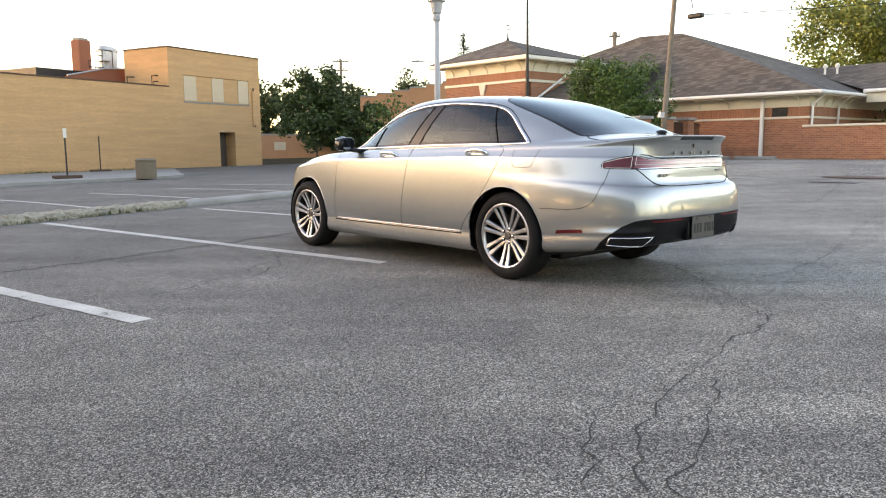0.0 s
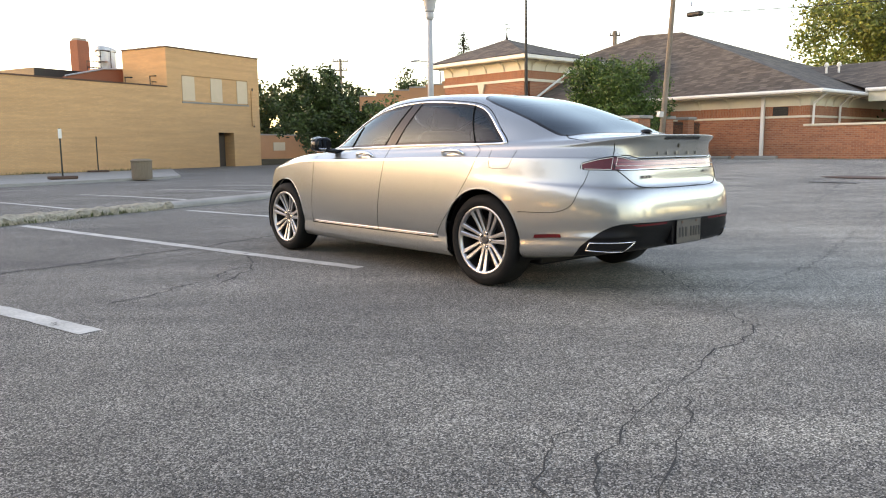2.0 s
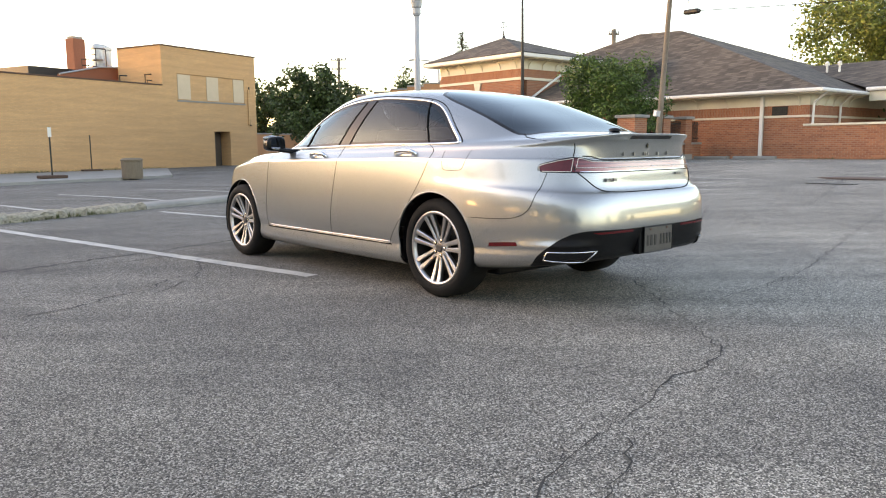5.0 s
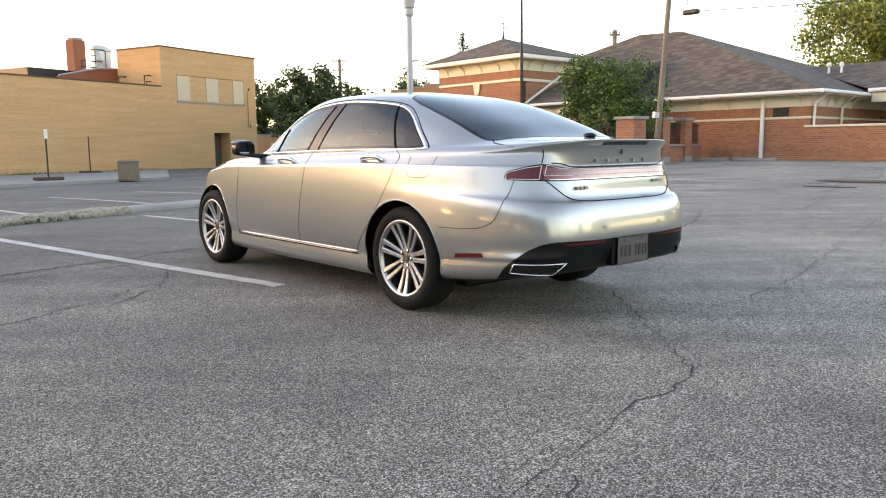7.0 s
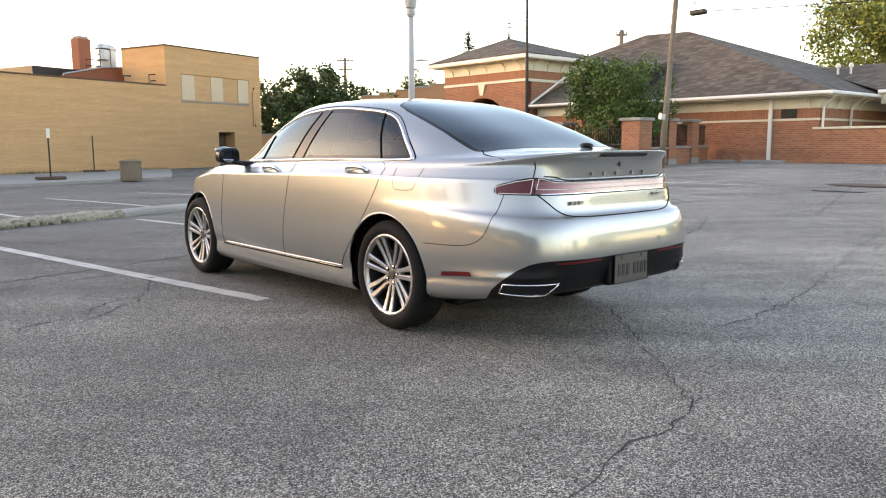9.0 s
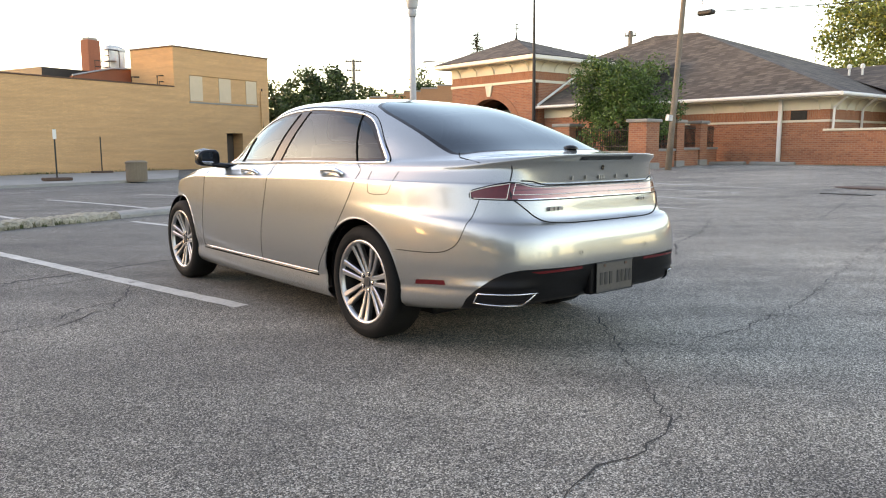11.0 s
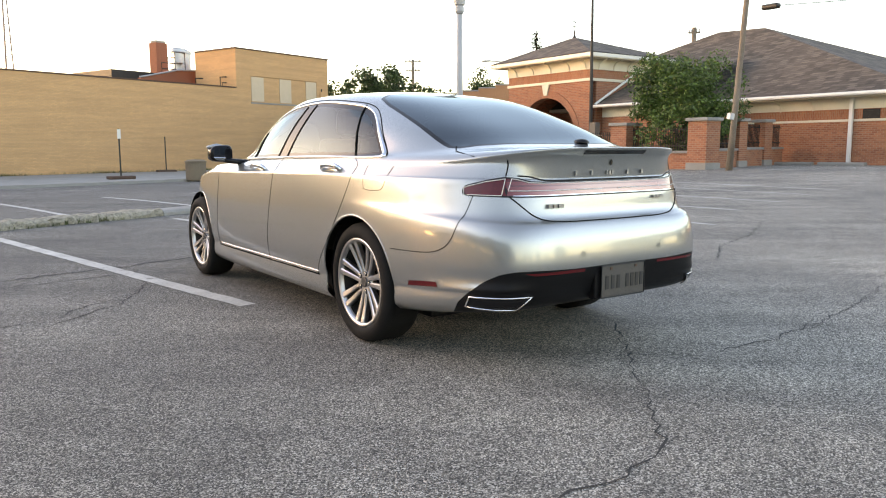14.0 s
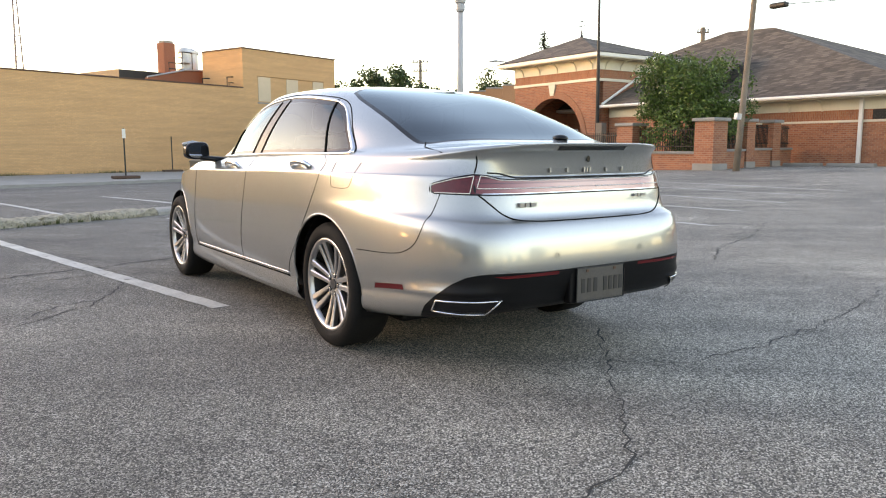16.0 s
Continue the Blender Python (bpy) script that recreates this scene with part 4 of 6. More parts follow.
def utility_pole():
    h = base("utility_pole", pose(19.85, 11.9, 0.24), "weathered leaning wooden utility pole", "utility pole")
    part("pole", tube([(0, 0, 0), (0.05, -0.13, 2.5), (0.1, -0.36, 6.5), (0.12, -0.42, 8.0)], [0.118, 0.10, 0.082, 0.078], 12), WOOD_POLE, h, smooth=True)
    part("sleeve", tube([(-0.02, 0.0, 1.75), (0.0, -0.02, 1.95)], 0.148, 12), GREY_METAL, h, "grey metal sleeve")
    a = Vector((19.70, 10.6, 5.45)) - Vector((19.85, 11.9, 0.24))
    part("lamp_arm", tube([(0.1, -0.4, 6.9), (0.1, -0.8, 6.6), (a.x, a.y + 0.1, a.z + 0.3)], 0.03, 8), GREY_METAL, h)
    part("lamp_head", boxed(a.x - 0.12, a.y - 0.32, a.z - 0.08, a.x + 0.12, a.y + 0.24, a.z + 0.08, bevel=0.05), DARK_METAL, h, "dark street lamp head")


utility_pole()


def cable(a, b, sag, r=0.012):
    pts = [Vector(a).lerp(Vector(b), k / 20) - Vector((0, 0, sag * 4 * (k / 20) * (1 - k / 20))) for k in range(21)]
    tagged(link("overhead_cable", tube(pts, r, 5), DARK_METAL), "thin dark overhead cable strung between poles", "cable", group="overhead cables")


cable((19.7, 10.3, 5.45), (24.0, -18.0, 5.6), 0.5)
cable((19.9, 11.5, 7.4), (26.0, -18.0, 5.2), 0.6)


def far_pole(x, y, top, arms, label):
    h = base("utility_pole", pose(x, y, -0.4), label, "utility pole")
    part("pole", tube([(0, 0, 0), (0, 0, top + 0.4)], [0.19, 0.13], 10), WOOD_POLE, h)
    d = Vector((0.75, -0.66, 0))
    for z, w in arms:
        part("crossarm", tube([-d * w + Vector((0, 0, z)), d * w + Vector((0, 0, z))], 0.06, 6), WOOD_POLE, h)
        for s in (-0.85, -0.4, 0.4, 0.85):
            part("insulator", lathe([(0.05, 0.05), (0.06, 0.2), (0.0, 0.22)], 8), GREY_METAL, h).location = d * w * s + Vector((0, 0, z))


far_pole(35.3, 55.6, 9.0, [(9.2, 0.75), (8.4, 0.65)], "wooden utility pole with two crossarms")
far_pole(37.1, 26.6, 8.3, [(8.4, 0.35)], "wooden utility pole with one crossarm")
h = base("flagpole", pose(22.9, 21.3, 0.0), "slim dark metal pole with a box at its foot", "pole")
part("pole", tube([(0, 0, 0), (0, 0.03, 4.5), (0.0, 0.06, 8.0)], [0.09, 0.075, 0.05], 10), DARK_METAL, h)
part("box", boxed(-0.16, -0.42, 1.2, 0.16, -0.06, 2.2, bevel=0.02), WOOD_POLE, h, "brown junction box")


def cobra_lamp(x, y, top):
    h = base("street_lamp", pose(x, y, -0.4), "grey street lamp with a curved arm beyond the parapet", "street lamp")
    d = Vector((-0.79, 0.61, 0))
    part("pole", tube([(0, 0, 0), (0, 0, top - 0.5)], [0.12, 0.07], 10), POLE_GREY, h, smooth=True)
    part("arm", tube([Vector((0, 0, top - 0.5)), d * 0.25 + Vector((0, 0, top + 0.05)), d * 0.8 + Vector((0, 0, top + 0.35)), d * 1.7 + Vector((0, 0, top + 0.42))], 0.045, 8), POLE_GREY, h, smooth=True)
    part("lamp_head", tube([d * 1.6 + Vector((0, 0, top + 0.42)), d * 1.8 + Vector((0, 0, top + 0.45)), d * 2.3 + Vector((0, 0, top + 0.40)), d * 2.45 + Vector((0, 0, top + 0.36))], [0.06, 0.14, 0.13, 0.04], 10, flat=(1, 0.6)), POLE_GREY, h, "pale lamp head", smooth=True)


cobra_lamp(36.6, 43.2, 7.8)


def sign_post(x, y, height, panel):
    h = base("sign_post", pose(x, y, ground_z(x, y) - 0.01 + (0.1 if y < 35 else 0)), "dark steel sign post on a heavy block foot", "sign post", group="sign posts")
    part("post", boxed(-0.028, -0.025, 0.0, 0.028, 0.025, height), DARK_METAL, h)
    part("foot", boxed(-0.55, -0.28, 0.0, 0.55, 0.28, 0.13, bevel=0.03), RUSTY, h, "brown block foot")
    if panel:
        part("sign_panel", boxed(-0.07, -0.05, height - 0.42, 0.07, -0.032, height - 0.02), WHITE_TRIM, h, "small white panel on edge")


sign_post(4.6, 31.3, 2.15, True)
sign_post(9.75, 43.3, 2.1, False)


def litter_bin(x, y):
    h = base("litter_bin", pose(x, y, ground_z(x, y) + 0.05), "round brown pebbled litter bin", "litter bin")
    part("body", lathe([(0.0, 0), (0.40, 0), (0.42, 0.1), (0.42, 0.72), (0.40, 0.74)], 24), BIN_STONE, h)
    part("lid", lathe([(0.44, 0.742), (0.45, 0.8), (0.34, 0.86), (0.22, 0.87), (0.2, 0.8), (0.0, 0.8)], 24), BIN_STONE, h, "rimmed concrete lid")


litter_bin(7.1, 28.9)
# radio mast far behind the tan building
h = base("radio_mast", pose(6.2, 85.9, -0.4), "slender lattice radio mast far behind the tan building", "mast")
for k in range(3):
    a = 2.09 * k
    part("mast_leg", tube([(0.7 * math.cos(a), 0.7 * math.sin(a), 0), (0.16 * math.cos(a), 0.16 * math.sin(a), 19)], 0.07, 6), MAST_STEEL, h)
for k in range(14):
    z = 7 + 0.85 * k
    q = 0.7 - 0.0285 * z
    part("mast_brace", tube([(q * math.cos(2.09 * (k + j)), q * math.sin(2.09 * (k + j)), z + 0.28 * j) for j in range(4)], 0.04, 5), MAST_STEEL, h)
part("mast_wire", tube([(1.4, 0, 8), (1.0, 0, 19)], 0.02, 5), MAST_STEEL, h)
part("mast_platform", boxed(-0.5, -0.4, 8.2, 0.5, 0.4, 9.0), MAST_STEEL, h, "grey boxes at the mast's foot")
# wheel stops by the brick wall, drain covers
for a, b, ang in (((26.2, 14.2), (26.3, 12.6), 0), ((26.4, 12.4), (26.4, 10.6), 0)):
    long_block("wheel_stop", a, b, 0.25, 0.12, CONCRETE, "weathered concrete wheel stop", "wheel stop", rough=0.15)
bm = lathe([(0.0, 0.012), (0.5, 0.012), (0.55, 0.008), (0.56, 0.0)], 32)
o = tagged(link("drain_patch", bm, RUSTY), "rust-brown sunken drain cover", "drain cover", kind="structure")
o.location, o.scale = (14.9, 3.0, ground_z(14.9, 3.0) + 0.004), (1.0, 1.9, 1)
tagged(link("drain_grate", boxed(12.85, 2.5, ground_z(13, 3), 13.15, 3.5, ground_z(13, 3) + 0.012), DARK_METAL), "narrow dark drain grate", "drain grate", kind="structure")


# ---- the car: its own frame is the world's, rear axle over the origin, nose towards +y ----
def car_paint():
    m = bpy.data.materials.new("champagne_silver_paint")
    m.use_nodes = True
    n, l = m.node_tree.nodes, m.node_tree.links
    p = n["Principled BSDF"]
    tc, flake, ramp = n.new("ShaderNodeTexCoord"), n.new("ShaderNodeTexNoise"), n.new("ShaderNodeMapRange")
    flake.inputs["Scale"].default_value, flake.inputs["Detail"].default_value = 900, 2
    l.new(tc.outputs["Object"], flake.inputs["Vector"])
    ramp.inputs["To Min"].default_value, ramp.inputs["To Max"].default_value = 0.24, 0.32
    l.new(flake.outputs["Fac"], ramp.inputs["Value"])
    l.new(ramp.outputs["Result"], p.inputs["Roughness"])
    p.inputs["Base Color"].default_value = (0.335, 0.347, 0.340, 1)
    p.inputs["Metallic"].default_value = 0.75
    p.inputs["Coat Weight"].default_value, p.inputs["Coat Roughness"].default_value = 1.0, 0.03
    return m


PAINT = car_paint()
CHROME = material("chrome", (0.78, 0.78, 0.78), 0.12, metal=1.0, vary=0.03, bump=0.0)
SATIN = material("bright_machined_alloy", (0.50, 0.50, 0.50), 0.34, metal=1.0, vary=0.06, scale=20, bump=0.0)
HUB_GREY = material("grey_hub_cap", (0.10, 0.10, 0.10), 0.35, metal=0.7, vary=0.1, bump=0.0)
BLACK_GLOSS = material("black_gloss_plastic", (0.010, 0.010, 0.011), 0.25, vary=0.1, bump=0.0, spec=0.25)
BLACK_MATT = material("black_textured_plastic", (0.006, 0.006, 0.0065), 0.4, vary=0.2, fine=200, bump=0.1, spec=0.15)
RUBBER = material("tyre_rubber", (0.008, 0.0078, 0.0075), 0.8, vary=0.25, scale=12, fine=80, bump=0.15, spec=0.2)
SEAT = material("grey_seat_leather", (0.07, 0.065, 0.06), 0.6, vary=0.1, bump=0.05)
BADGE_RING = material("sensor_ring", (0.16, 0.155, 0.15), 0.5, vary=0.0, bump=0.0)
GAP = material("panel_gap_shadow", (0.006, 0.006, 0.006), 0.9, vary=0.0, bump=0.0, spec=0.05)
RED_LENS = material("red_lamp_lens", (0.12, 0.008, 0.012), 0.12, vary=0.25, scale=10, bump=0.0, spec=0.4)
def light_bar_lens():
    """A clear lens over red: deep red at the ends, paler towards the middle, with fine level ribs."""
    m = material("clear_red_lamp_bar", (0.34, 0.17, 0.135), 0.14, metal=0.55, vary=0.10, scale=10, bump=0.0, coat=1.0)
    n, l = m.node_tree.nodes, m.node_tree.links
    tc, sep, ab, mr, mix = n.new("ShaderNodeTexCoord"), n.new("ShaderNodeSeparateXYZ"), n.new("ShaderNodeMath"), n.new("ShaderNodeMapRange"), n.new("ShaderNodeMix")
    l.new(tc.outputs["Object"], sep.inputs[0])
    ab.operation = "ABSOLUTE"
    l.new(sep.outputs["X"], ab.inputs[0])
    mr.inputs["From Min"].default_value, mr.inputs["From Max"].default_value = 0.15, 0.60
    l.new(ab.outputs[0], mr.inputs["Value"])
    mix.data_type = "RGBA"
    mix.inputs["A"].default_value, mix.inputs["B"].default_value = (0.44, 0.235, 0.19, 1), (0.20, 0.022, 0.024, 1)
    l.new(mr.outputs["Result"], mix.inputs["Factor"])
    wave, wr, mul = n.new("ShaderNodeMath"), n.new("ShaderNodeMapRange"), n.new("ShaderNodeMix")
    zs = n.new("ShaderNodeMath")
    zs.operation, zs.inputs[1].default_value = "MULTIPLY", 270.0
    l.new(sep.outputs["Z"], zs.inputs[0])
    wave.operation = "SINE"
    l.new(zs.outputs[0], wave.inputs[0])
    wr.inputs["From Min"].default_value, wr.inputs["From Max"].default_value = 0.3, 1.0
    wr.inputs["To Min"].default_value, wr.inputs["To Max"].default_value = 1.0, 0.55
    l.new(wave.outputs[0], wr.inputs["Value"])
    mul.data_type, mul.blend_type = "RGBA", "MULTIPLY"
    mul.inputs["Factor"].default_value = 1.0
    l.new(mix.outputs["Result"], mul.inputs["A"])
    l.new(wr.outputs["Result"], mul.inputs["B"])
    l.new(mul.outputs["Result"], n["Principled BSDF"].inputs["Base Color"])
    return m


PINK_LENS = light_bar_lens()
REFLECTOR = material("dark_red_reflector", (0.11, 0.007, 0.009), 0.2, vary=0.2, bump=0.0, spec=0.4)
PLATE = material("grimy_number_plate", (0.06, 0.055, 0.05), 0.45, vary=0.2, scale=14, fine=90, bump=0.05)
PLATE_BAR = material("plate_bar_ink", (0.02, 0.018, 0.017), 0.6, vary=0.1, bump=0.0)
SIDE_GLASS = glass_material("tinted_side_glass", (0.25, 0.28, 0.27), ior=1.42)
BACK_GLASS = glass_material("dark_rear_glass", (0.035, 0.05, 0.06), ior=1.85)

MIRROR_GLASS = material("mirror_glass", (0.55, 0.57, 0.58), 0.03, metal=1.0, vary=0.0, bump=0.0)

CAR = base("car", pose(0, 0, 0), "silver four-door saloon car with tinted windows and chrome window trim", "car")


def contour(yr, yf, w, nr, nf, taper, cols=(26, 120, 26)):
    """Half a ring in plan, from the middle of the tail round the side to the middle of the nose."""
    ym = (yr + yf) / 2
    half = (yf - yr) / 2
    def at(phi):
        n = nr if phi < 0 else nf
        c, s = abs(math.cos(phi)), math.sin(phi)
        x, y = w * c ** (2 / n), ym + half * math.copysign(abs(s) ** (2 / n), s)
        return x * (1 - taper * step((0.02 - y) / 1.1) - 0.10 * step((y - 2.2) / 1.7)), y
    out = []
    cuts = [-math.pi / 2, -math.pi / 4, math.pi / 4, math.pi / 2]
    for k in range(3):
        fine = np.array([at(p) for p in np.linspace(cuts[k], cuts[k + 1], 3001)])
        run = np.r_[0, np.cumsum(np.hypot(*np.diff(fine, axis=0).T))]
        want = np.linspace(0, run[-1], cols[k] + 1)[: None if k == 2 else -1]
        out += [(np.interp(q, run, fine[:, 0]), np.interp(q, run, fine[:, 1])) for q in want]
    return np.array(out)


def ring(yr, yf, w, nr, nf, taper, heights):
    xy = contour(yr, yf, w, nr, nf, taper)
    ys, zs = np.array(sorted(heights)).T
    fine = np.linspace(ys[0], ys[-1], 200)
    z = np.interp(fine, ys, zs)
    for _ in range(14):
        z[1:-1] = (z[:-2] + 2 * z[1:-1] + z[2:]) / 4
    return np.c_[xy, np.interp(xy[:, 1], fine, z)]


RINGS = [
    ring(-0.80, 3.55, 0.70, 6, 4, 0.05, [(-0.8, 0.30), (-0.5, 0.25), (0, 0.19), (3.5, 0.20)]),
    ring(-1.00, 3.66, 0.83, 7, 4, 0.05, [(-1.0, 0.315), (-0.6, 0.265), (0.3, 0.185), (2.5, 0.185), (3.6, 0.21)]),
    ring(-1.08, 3.72, 0.882, 7.5, 4, 0.06, [(-1.1, 0.345), (-0.5, 0.29), (0.3, 0.225), (2.5, 0.225), (3.7, 0.26)]),
    ring(-1.11, 3.75, 0.892, 8, 4, 0.065, [(-1.1, 0.375), (-0.5, 0.335), (0.3, 0.275), (2.5, 0.275), (3.7, 0.30)]),
    ring(-1.125, 3.77, 0.889, 8, 4, 0.065, [(-1.1, 0.415), (-0.5, 0.385), (0.3, 0.330), (2.5, 0.330), (3.7, 0.34)]),
    ring(-1.132, 3.78, 0.892, 8, 4, 0.065, [(-1.1, 0.435), (-0.5, 0.405), (0.3, 0.350), (2.5, 0.350), (3.7, 0.37)]),
    ring(-1.146, 3.79, 0.906, 7, 4, 0.074, [(-1.1, 0.475), (-0.5, 0.455), (0.3, 0.415), (2.5, 0.415), (3.7, 0.43)]),
    ring(-1.157, 3.80, 0.913, 6.8, 4, 0.077, [(-1.1, 0.54), (0.3, 0.52), (2.5, 0.52), (3.7, 0.50)]),
    ring(-1.149, 3.80, 0.911, 6.8, 4, 0.078, [(-1.1, 0.63), (0.3, 0.65), (2.5, 0.64), (3.7, 0.58)]),
    ring(-1.136, 3.78, 0.906, 6.8, 4, 0.079, [(-1.1, 0.69), (0.3, 0.75), (2.5, 0.73), (3.7, 0.64)]),
    ring(-1.117, 3.77, 0.903, 6.5, 4, 0.080, [(-1.1, 0.732), (0.3, 0.80), (2.5, 0.77), (3.7, 0.67)]),
    ring(-1.080, 3.76, 0.900, 6.1, 4, 0.082, [(-1.1, 0.758), (0.3, 0.845), (2.5, 0.81), (3.7, 0.69)]),
    ring(-1.065, 3.73, 0.895, 5.6, 4, 0.085, [(-1.1, 0.86), (-0.4, 0.895), (0.3, 0.905), (2.5, 0.868), (3.7, 0.74)]),
    ring(-1.048, 3.71, 0.891, 5.45, 4, 0.086, [(-1.1, 0.936), (-0.4, 0.940), (0.3, 0.944), (2.5, 0.904), (3.7, 0.765)]),
    ring(-1.046, 3.69, 0.884, 5.3, 4, 0.088, [(-1.1, 0.953), (-0.4, 0.953), (0.3, 0.957), (2.5, 0.914), (3.7, 0.785)]),
    ring(-1.066, 3.66, 0.860, 5.0, 3.8, 0.10, [(-1.1, 1.042), (-0.7, 1.005), (0.3, 0.988), (2.5, 0.935), (3.6, 0.81)]),
    ring(-1.104, 3.62, 0.846, 5.0, 3.6, 0.105, [(-1.1, 1.082), (-0.7, 1.034), (0.3, 1.010), (2.5, 0.95), (3.6, 0.83)]),
    ring(-1.088, 3.52, 0.832, 4.6, 3.4, 0.11, [(-1.1, 1.095), (-0.7, 1.060), (0.3, 1.028), (2.5, 0.965), (3.5, 0.86)]),
    ring(-0.92, 3.00, 0.815, 4.2, 3.2, 0.11, [(-0.9, 1.092), (-0.6, 1.075), (0.3, 1.042), (2.2, 0.985), (3.0, 0.945)]),
    ring(-0.72, 2.50, 0.804, 4.0, 3.2, 0.10, [(-0.75, 1.112), (-0.4, 1.10), (0.3, 1.065), (1.8, 1.02), (2.4, 1.03)]),
    ring(-0.42, 2.23, 0.766, 3.8, 3.0, 0.08, [(-0.45, 1.218), (-0.1, 1.205), (0.4, 1.18), (1.6, 1.17), (2.1, 1.17)]),
    ring(-0.10, 1.93, 0.712, 3.6, 3.0, 0.05, [(-0.1, 1.322), (0.4, 1.30), (1.4, 1.30), (1.8, 1.31)]),
    ring(0.12, 1.70, 0.654, 3.4, 3.0, 0.03, [(0.1, 1.382), (0.5, 1.385), (1.2, 1.392), (1.6, 1.392)]),
    ring(0.30, 1.52, 0.565, 3.2, 3.0, 0.02, [(0.3, 1.420), (0.7, 1.432), (1.2, 1.436), (1.45, 1.430)]),
    ring(0.48, 1.34, 0.36, 3.0, 3.0, 0.0, [(0.5, 1.448), (0.9, 1.462), (1.35, 1.458)]),
    ring(0.66, 1.24, 0.16, 2.5, 2.5, 0.0, [(0.65, 1.466), (0.95, 1.474), (1.25, 1.470)]),
    ring(0.78, 1.16, 0.02, 2.2, 2.2, 0.0, [(0.75, 1.471), (0.95, 1.476), (1.2, 1.474)]),
]


def loft(rings, fine=5):
    """Smooth rows between the rings, then both sides; returns points and quads."""
    rows = []
    R = np.array(rings)
    for k in range(len(R) - 1):
        p0, p1, p2, p3 = R[max(k - 1, 0)], R[k], R[k + 1], R[min(k + 2, len(R) - 1)]
        for t in np.arange(fine) / fine:
            rows.append(0.5 * (2 * p1 + (p2 - p0) * t + (2 * p0 - 5 * p1 + 4 * p2 - p3) * t * t + (3 * p1 - p0 - 3 * p2 + p3) * t ** 3))
    rows.append(R[-1])
    rows = np.array(rows)
    rows[:, 0, 0] = 0
    rows[:, -1, 0] = 0
    left = rows * np.array([-1, 1, 1])
    full = np.concatenate([rows, left[:, -2:0:-1]], axis=1)
    n = full.shape[1]
    pts = full.reshape(-1, 3)
    quads = [(j * n + i, j * n + (i + 1) % n, (j + 1) * n + (i + 1) % n, (j + 1) * n + i) for j in range(full.shape[0] - 1) for i in range(n)]
    return pts, quads


class Shell:
    """A mesh that can be cut along the zero line of a field over its points."""

    def __init__(self, pts, faces):
        self.pts, self.faces = [tuple(p) for p in pts], list(faces)

    def cut(self, field):
        """Splits off the part where the field is positive; that part is returned as a list of faces."""
        val = list(field(np.array(self.pts)))
        made, inside, outside = {}, [], []
        def meet(a, b):
            key = (min(a, b), max(a, b))
            if key not in made:
                t = val[a] / (val[a] - val[b])
                p, q = self.pts[a], self.pts[b]
                made[key] = len(self.pts)
                self.pts.append(tuple(p[i] + (q[i] - p[i]) * t for i in range(3)))
            return made[key]
        for f in self.faces:
            signs = [val[i] > 0 for i in f]
            if all(signs):
                inside.append(f)
            elif not any(signs):
                outside.append(f)
            else:
                a_in, a_out = [], []
                for i, j in zip(f, f[1:] + f[:1]):
                    (a_in if val[i] > 0 else a_out).append(i)
                    if (val[i] > 0) != (val[j] > 0):
                        m = meet(i, j)
                        a_in.append(m)
                        a_out.append(m)
                if len(a_in) > 2:
                    inside.append(tuple(a_in))
                if len(a_out) > 2:
                    outside.append(tuple(a_out))
        self.faces = outside
        return inside

    def mesh(self, name, faces, mat, parent, label="", push=0.0):
        used = sorted({i for f in faces for i in f})
        at = {i: k for k, i in enumerate(used)}
        me = bpy.data.meshes.new(name)
        me.from_pydata([self.pts[i] for i in used], [], [tuple(at[i] for i in f) for f in faces])
        me.polygons.foreach_set("use_smooth", [True] * len(me.polygons))
        me.materials.append(mat)
        ob = new(name, me)
        ob.parent = parent
        if label:
            ob["label"] = label
        return ob


def polygon_field(u, v, poly_pts):
    """Signed distance to a polygon in the plane, positive inside."""
    P = np.array(poly_pts, float)
    best = np.full(len(u), 1e9)
    inside = np.zeros(len(u), bool)
    for (x0, y0), (x1, y1) in zip(P, np.roll(P, -1, axis=0)):
        dx, dy = x1 - x0, y1 - y0
        t = np.clip(((u - x0) * dx + (v - y0) * dy) / (dx * dx + dy * dy + 1e-12), 0, 1)
        best = np.minimum(best, np.hypot(u - x0 - t * dx, v - y0 - t * dy))
        with np.errstate(divide="ignore", invalid="ignore"):
            crosses = ((y0 > v) != (y1 > v)) & (u < (x1 - x0) * (v - y0) / (y1 - y0 + 1e-15) + x0)
        inside ^= crosses
    return np.where(inside, best, -best)


def smooth_line(pts, n=8, closed=False):
    """A Catmull-Rom curve through points."""
    P = np.array(pts, float)
    out = []
    N = len(P)
    for k in range(N if closed else N - 1):
        g = lambda i: P[i % N] if closed else P[min(max(i, 0), N - 1)]
        p0, p1, p2, p3 = g(k - 1), g(k), g(k + 1), g(k + 2)
        for t in np.arange(n) / n:
            out.append(0.5 * (2 * p1 + (p2 - p0) * t + (2 * p0 - 5 * p1 + 4 * p2 - p3) * t * t + (3 * p1 - p0 - 3 * p2 + p3) * t ** 3))
    if not closed:
        out.append(P[-1])
    return [tuple(p) for p in out]


from mathutils.bvhtree import BVHTree

BODY_PTS, BODY_QUADS = loft(RINGS)
TREE = BVHTree.FromPolygons([Vector(p) for p in BODY_PTS], BODY_QUADS)


def on_side(y, z, side=-1, out=0.0):
    hit, nor, _, _ = TREE.ray_cast(Vector((side * 3, y, z)), Vector((-side, 0, 0)))
    if hit is None:
        hit, nor, _, _ = TREE.find_nearest(Vector((side * 0.8, y, z)))
    if nor.x * side < 0:
        nor = -nor
    return hit + nor * out


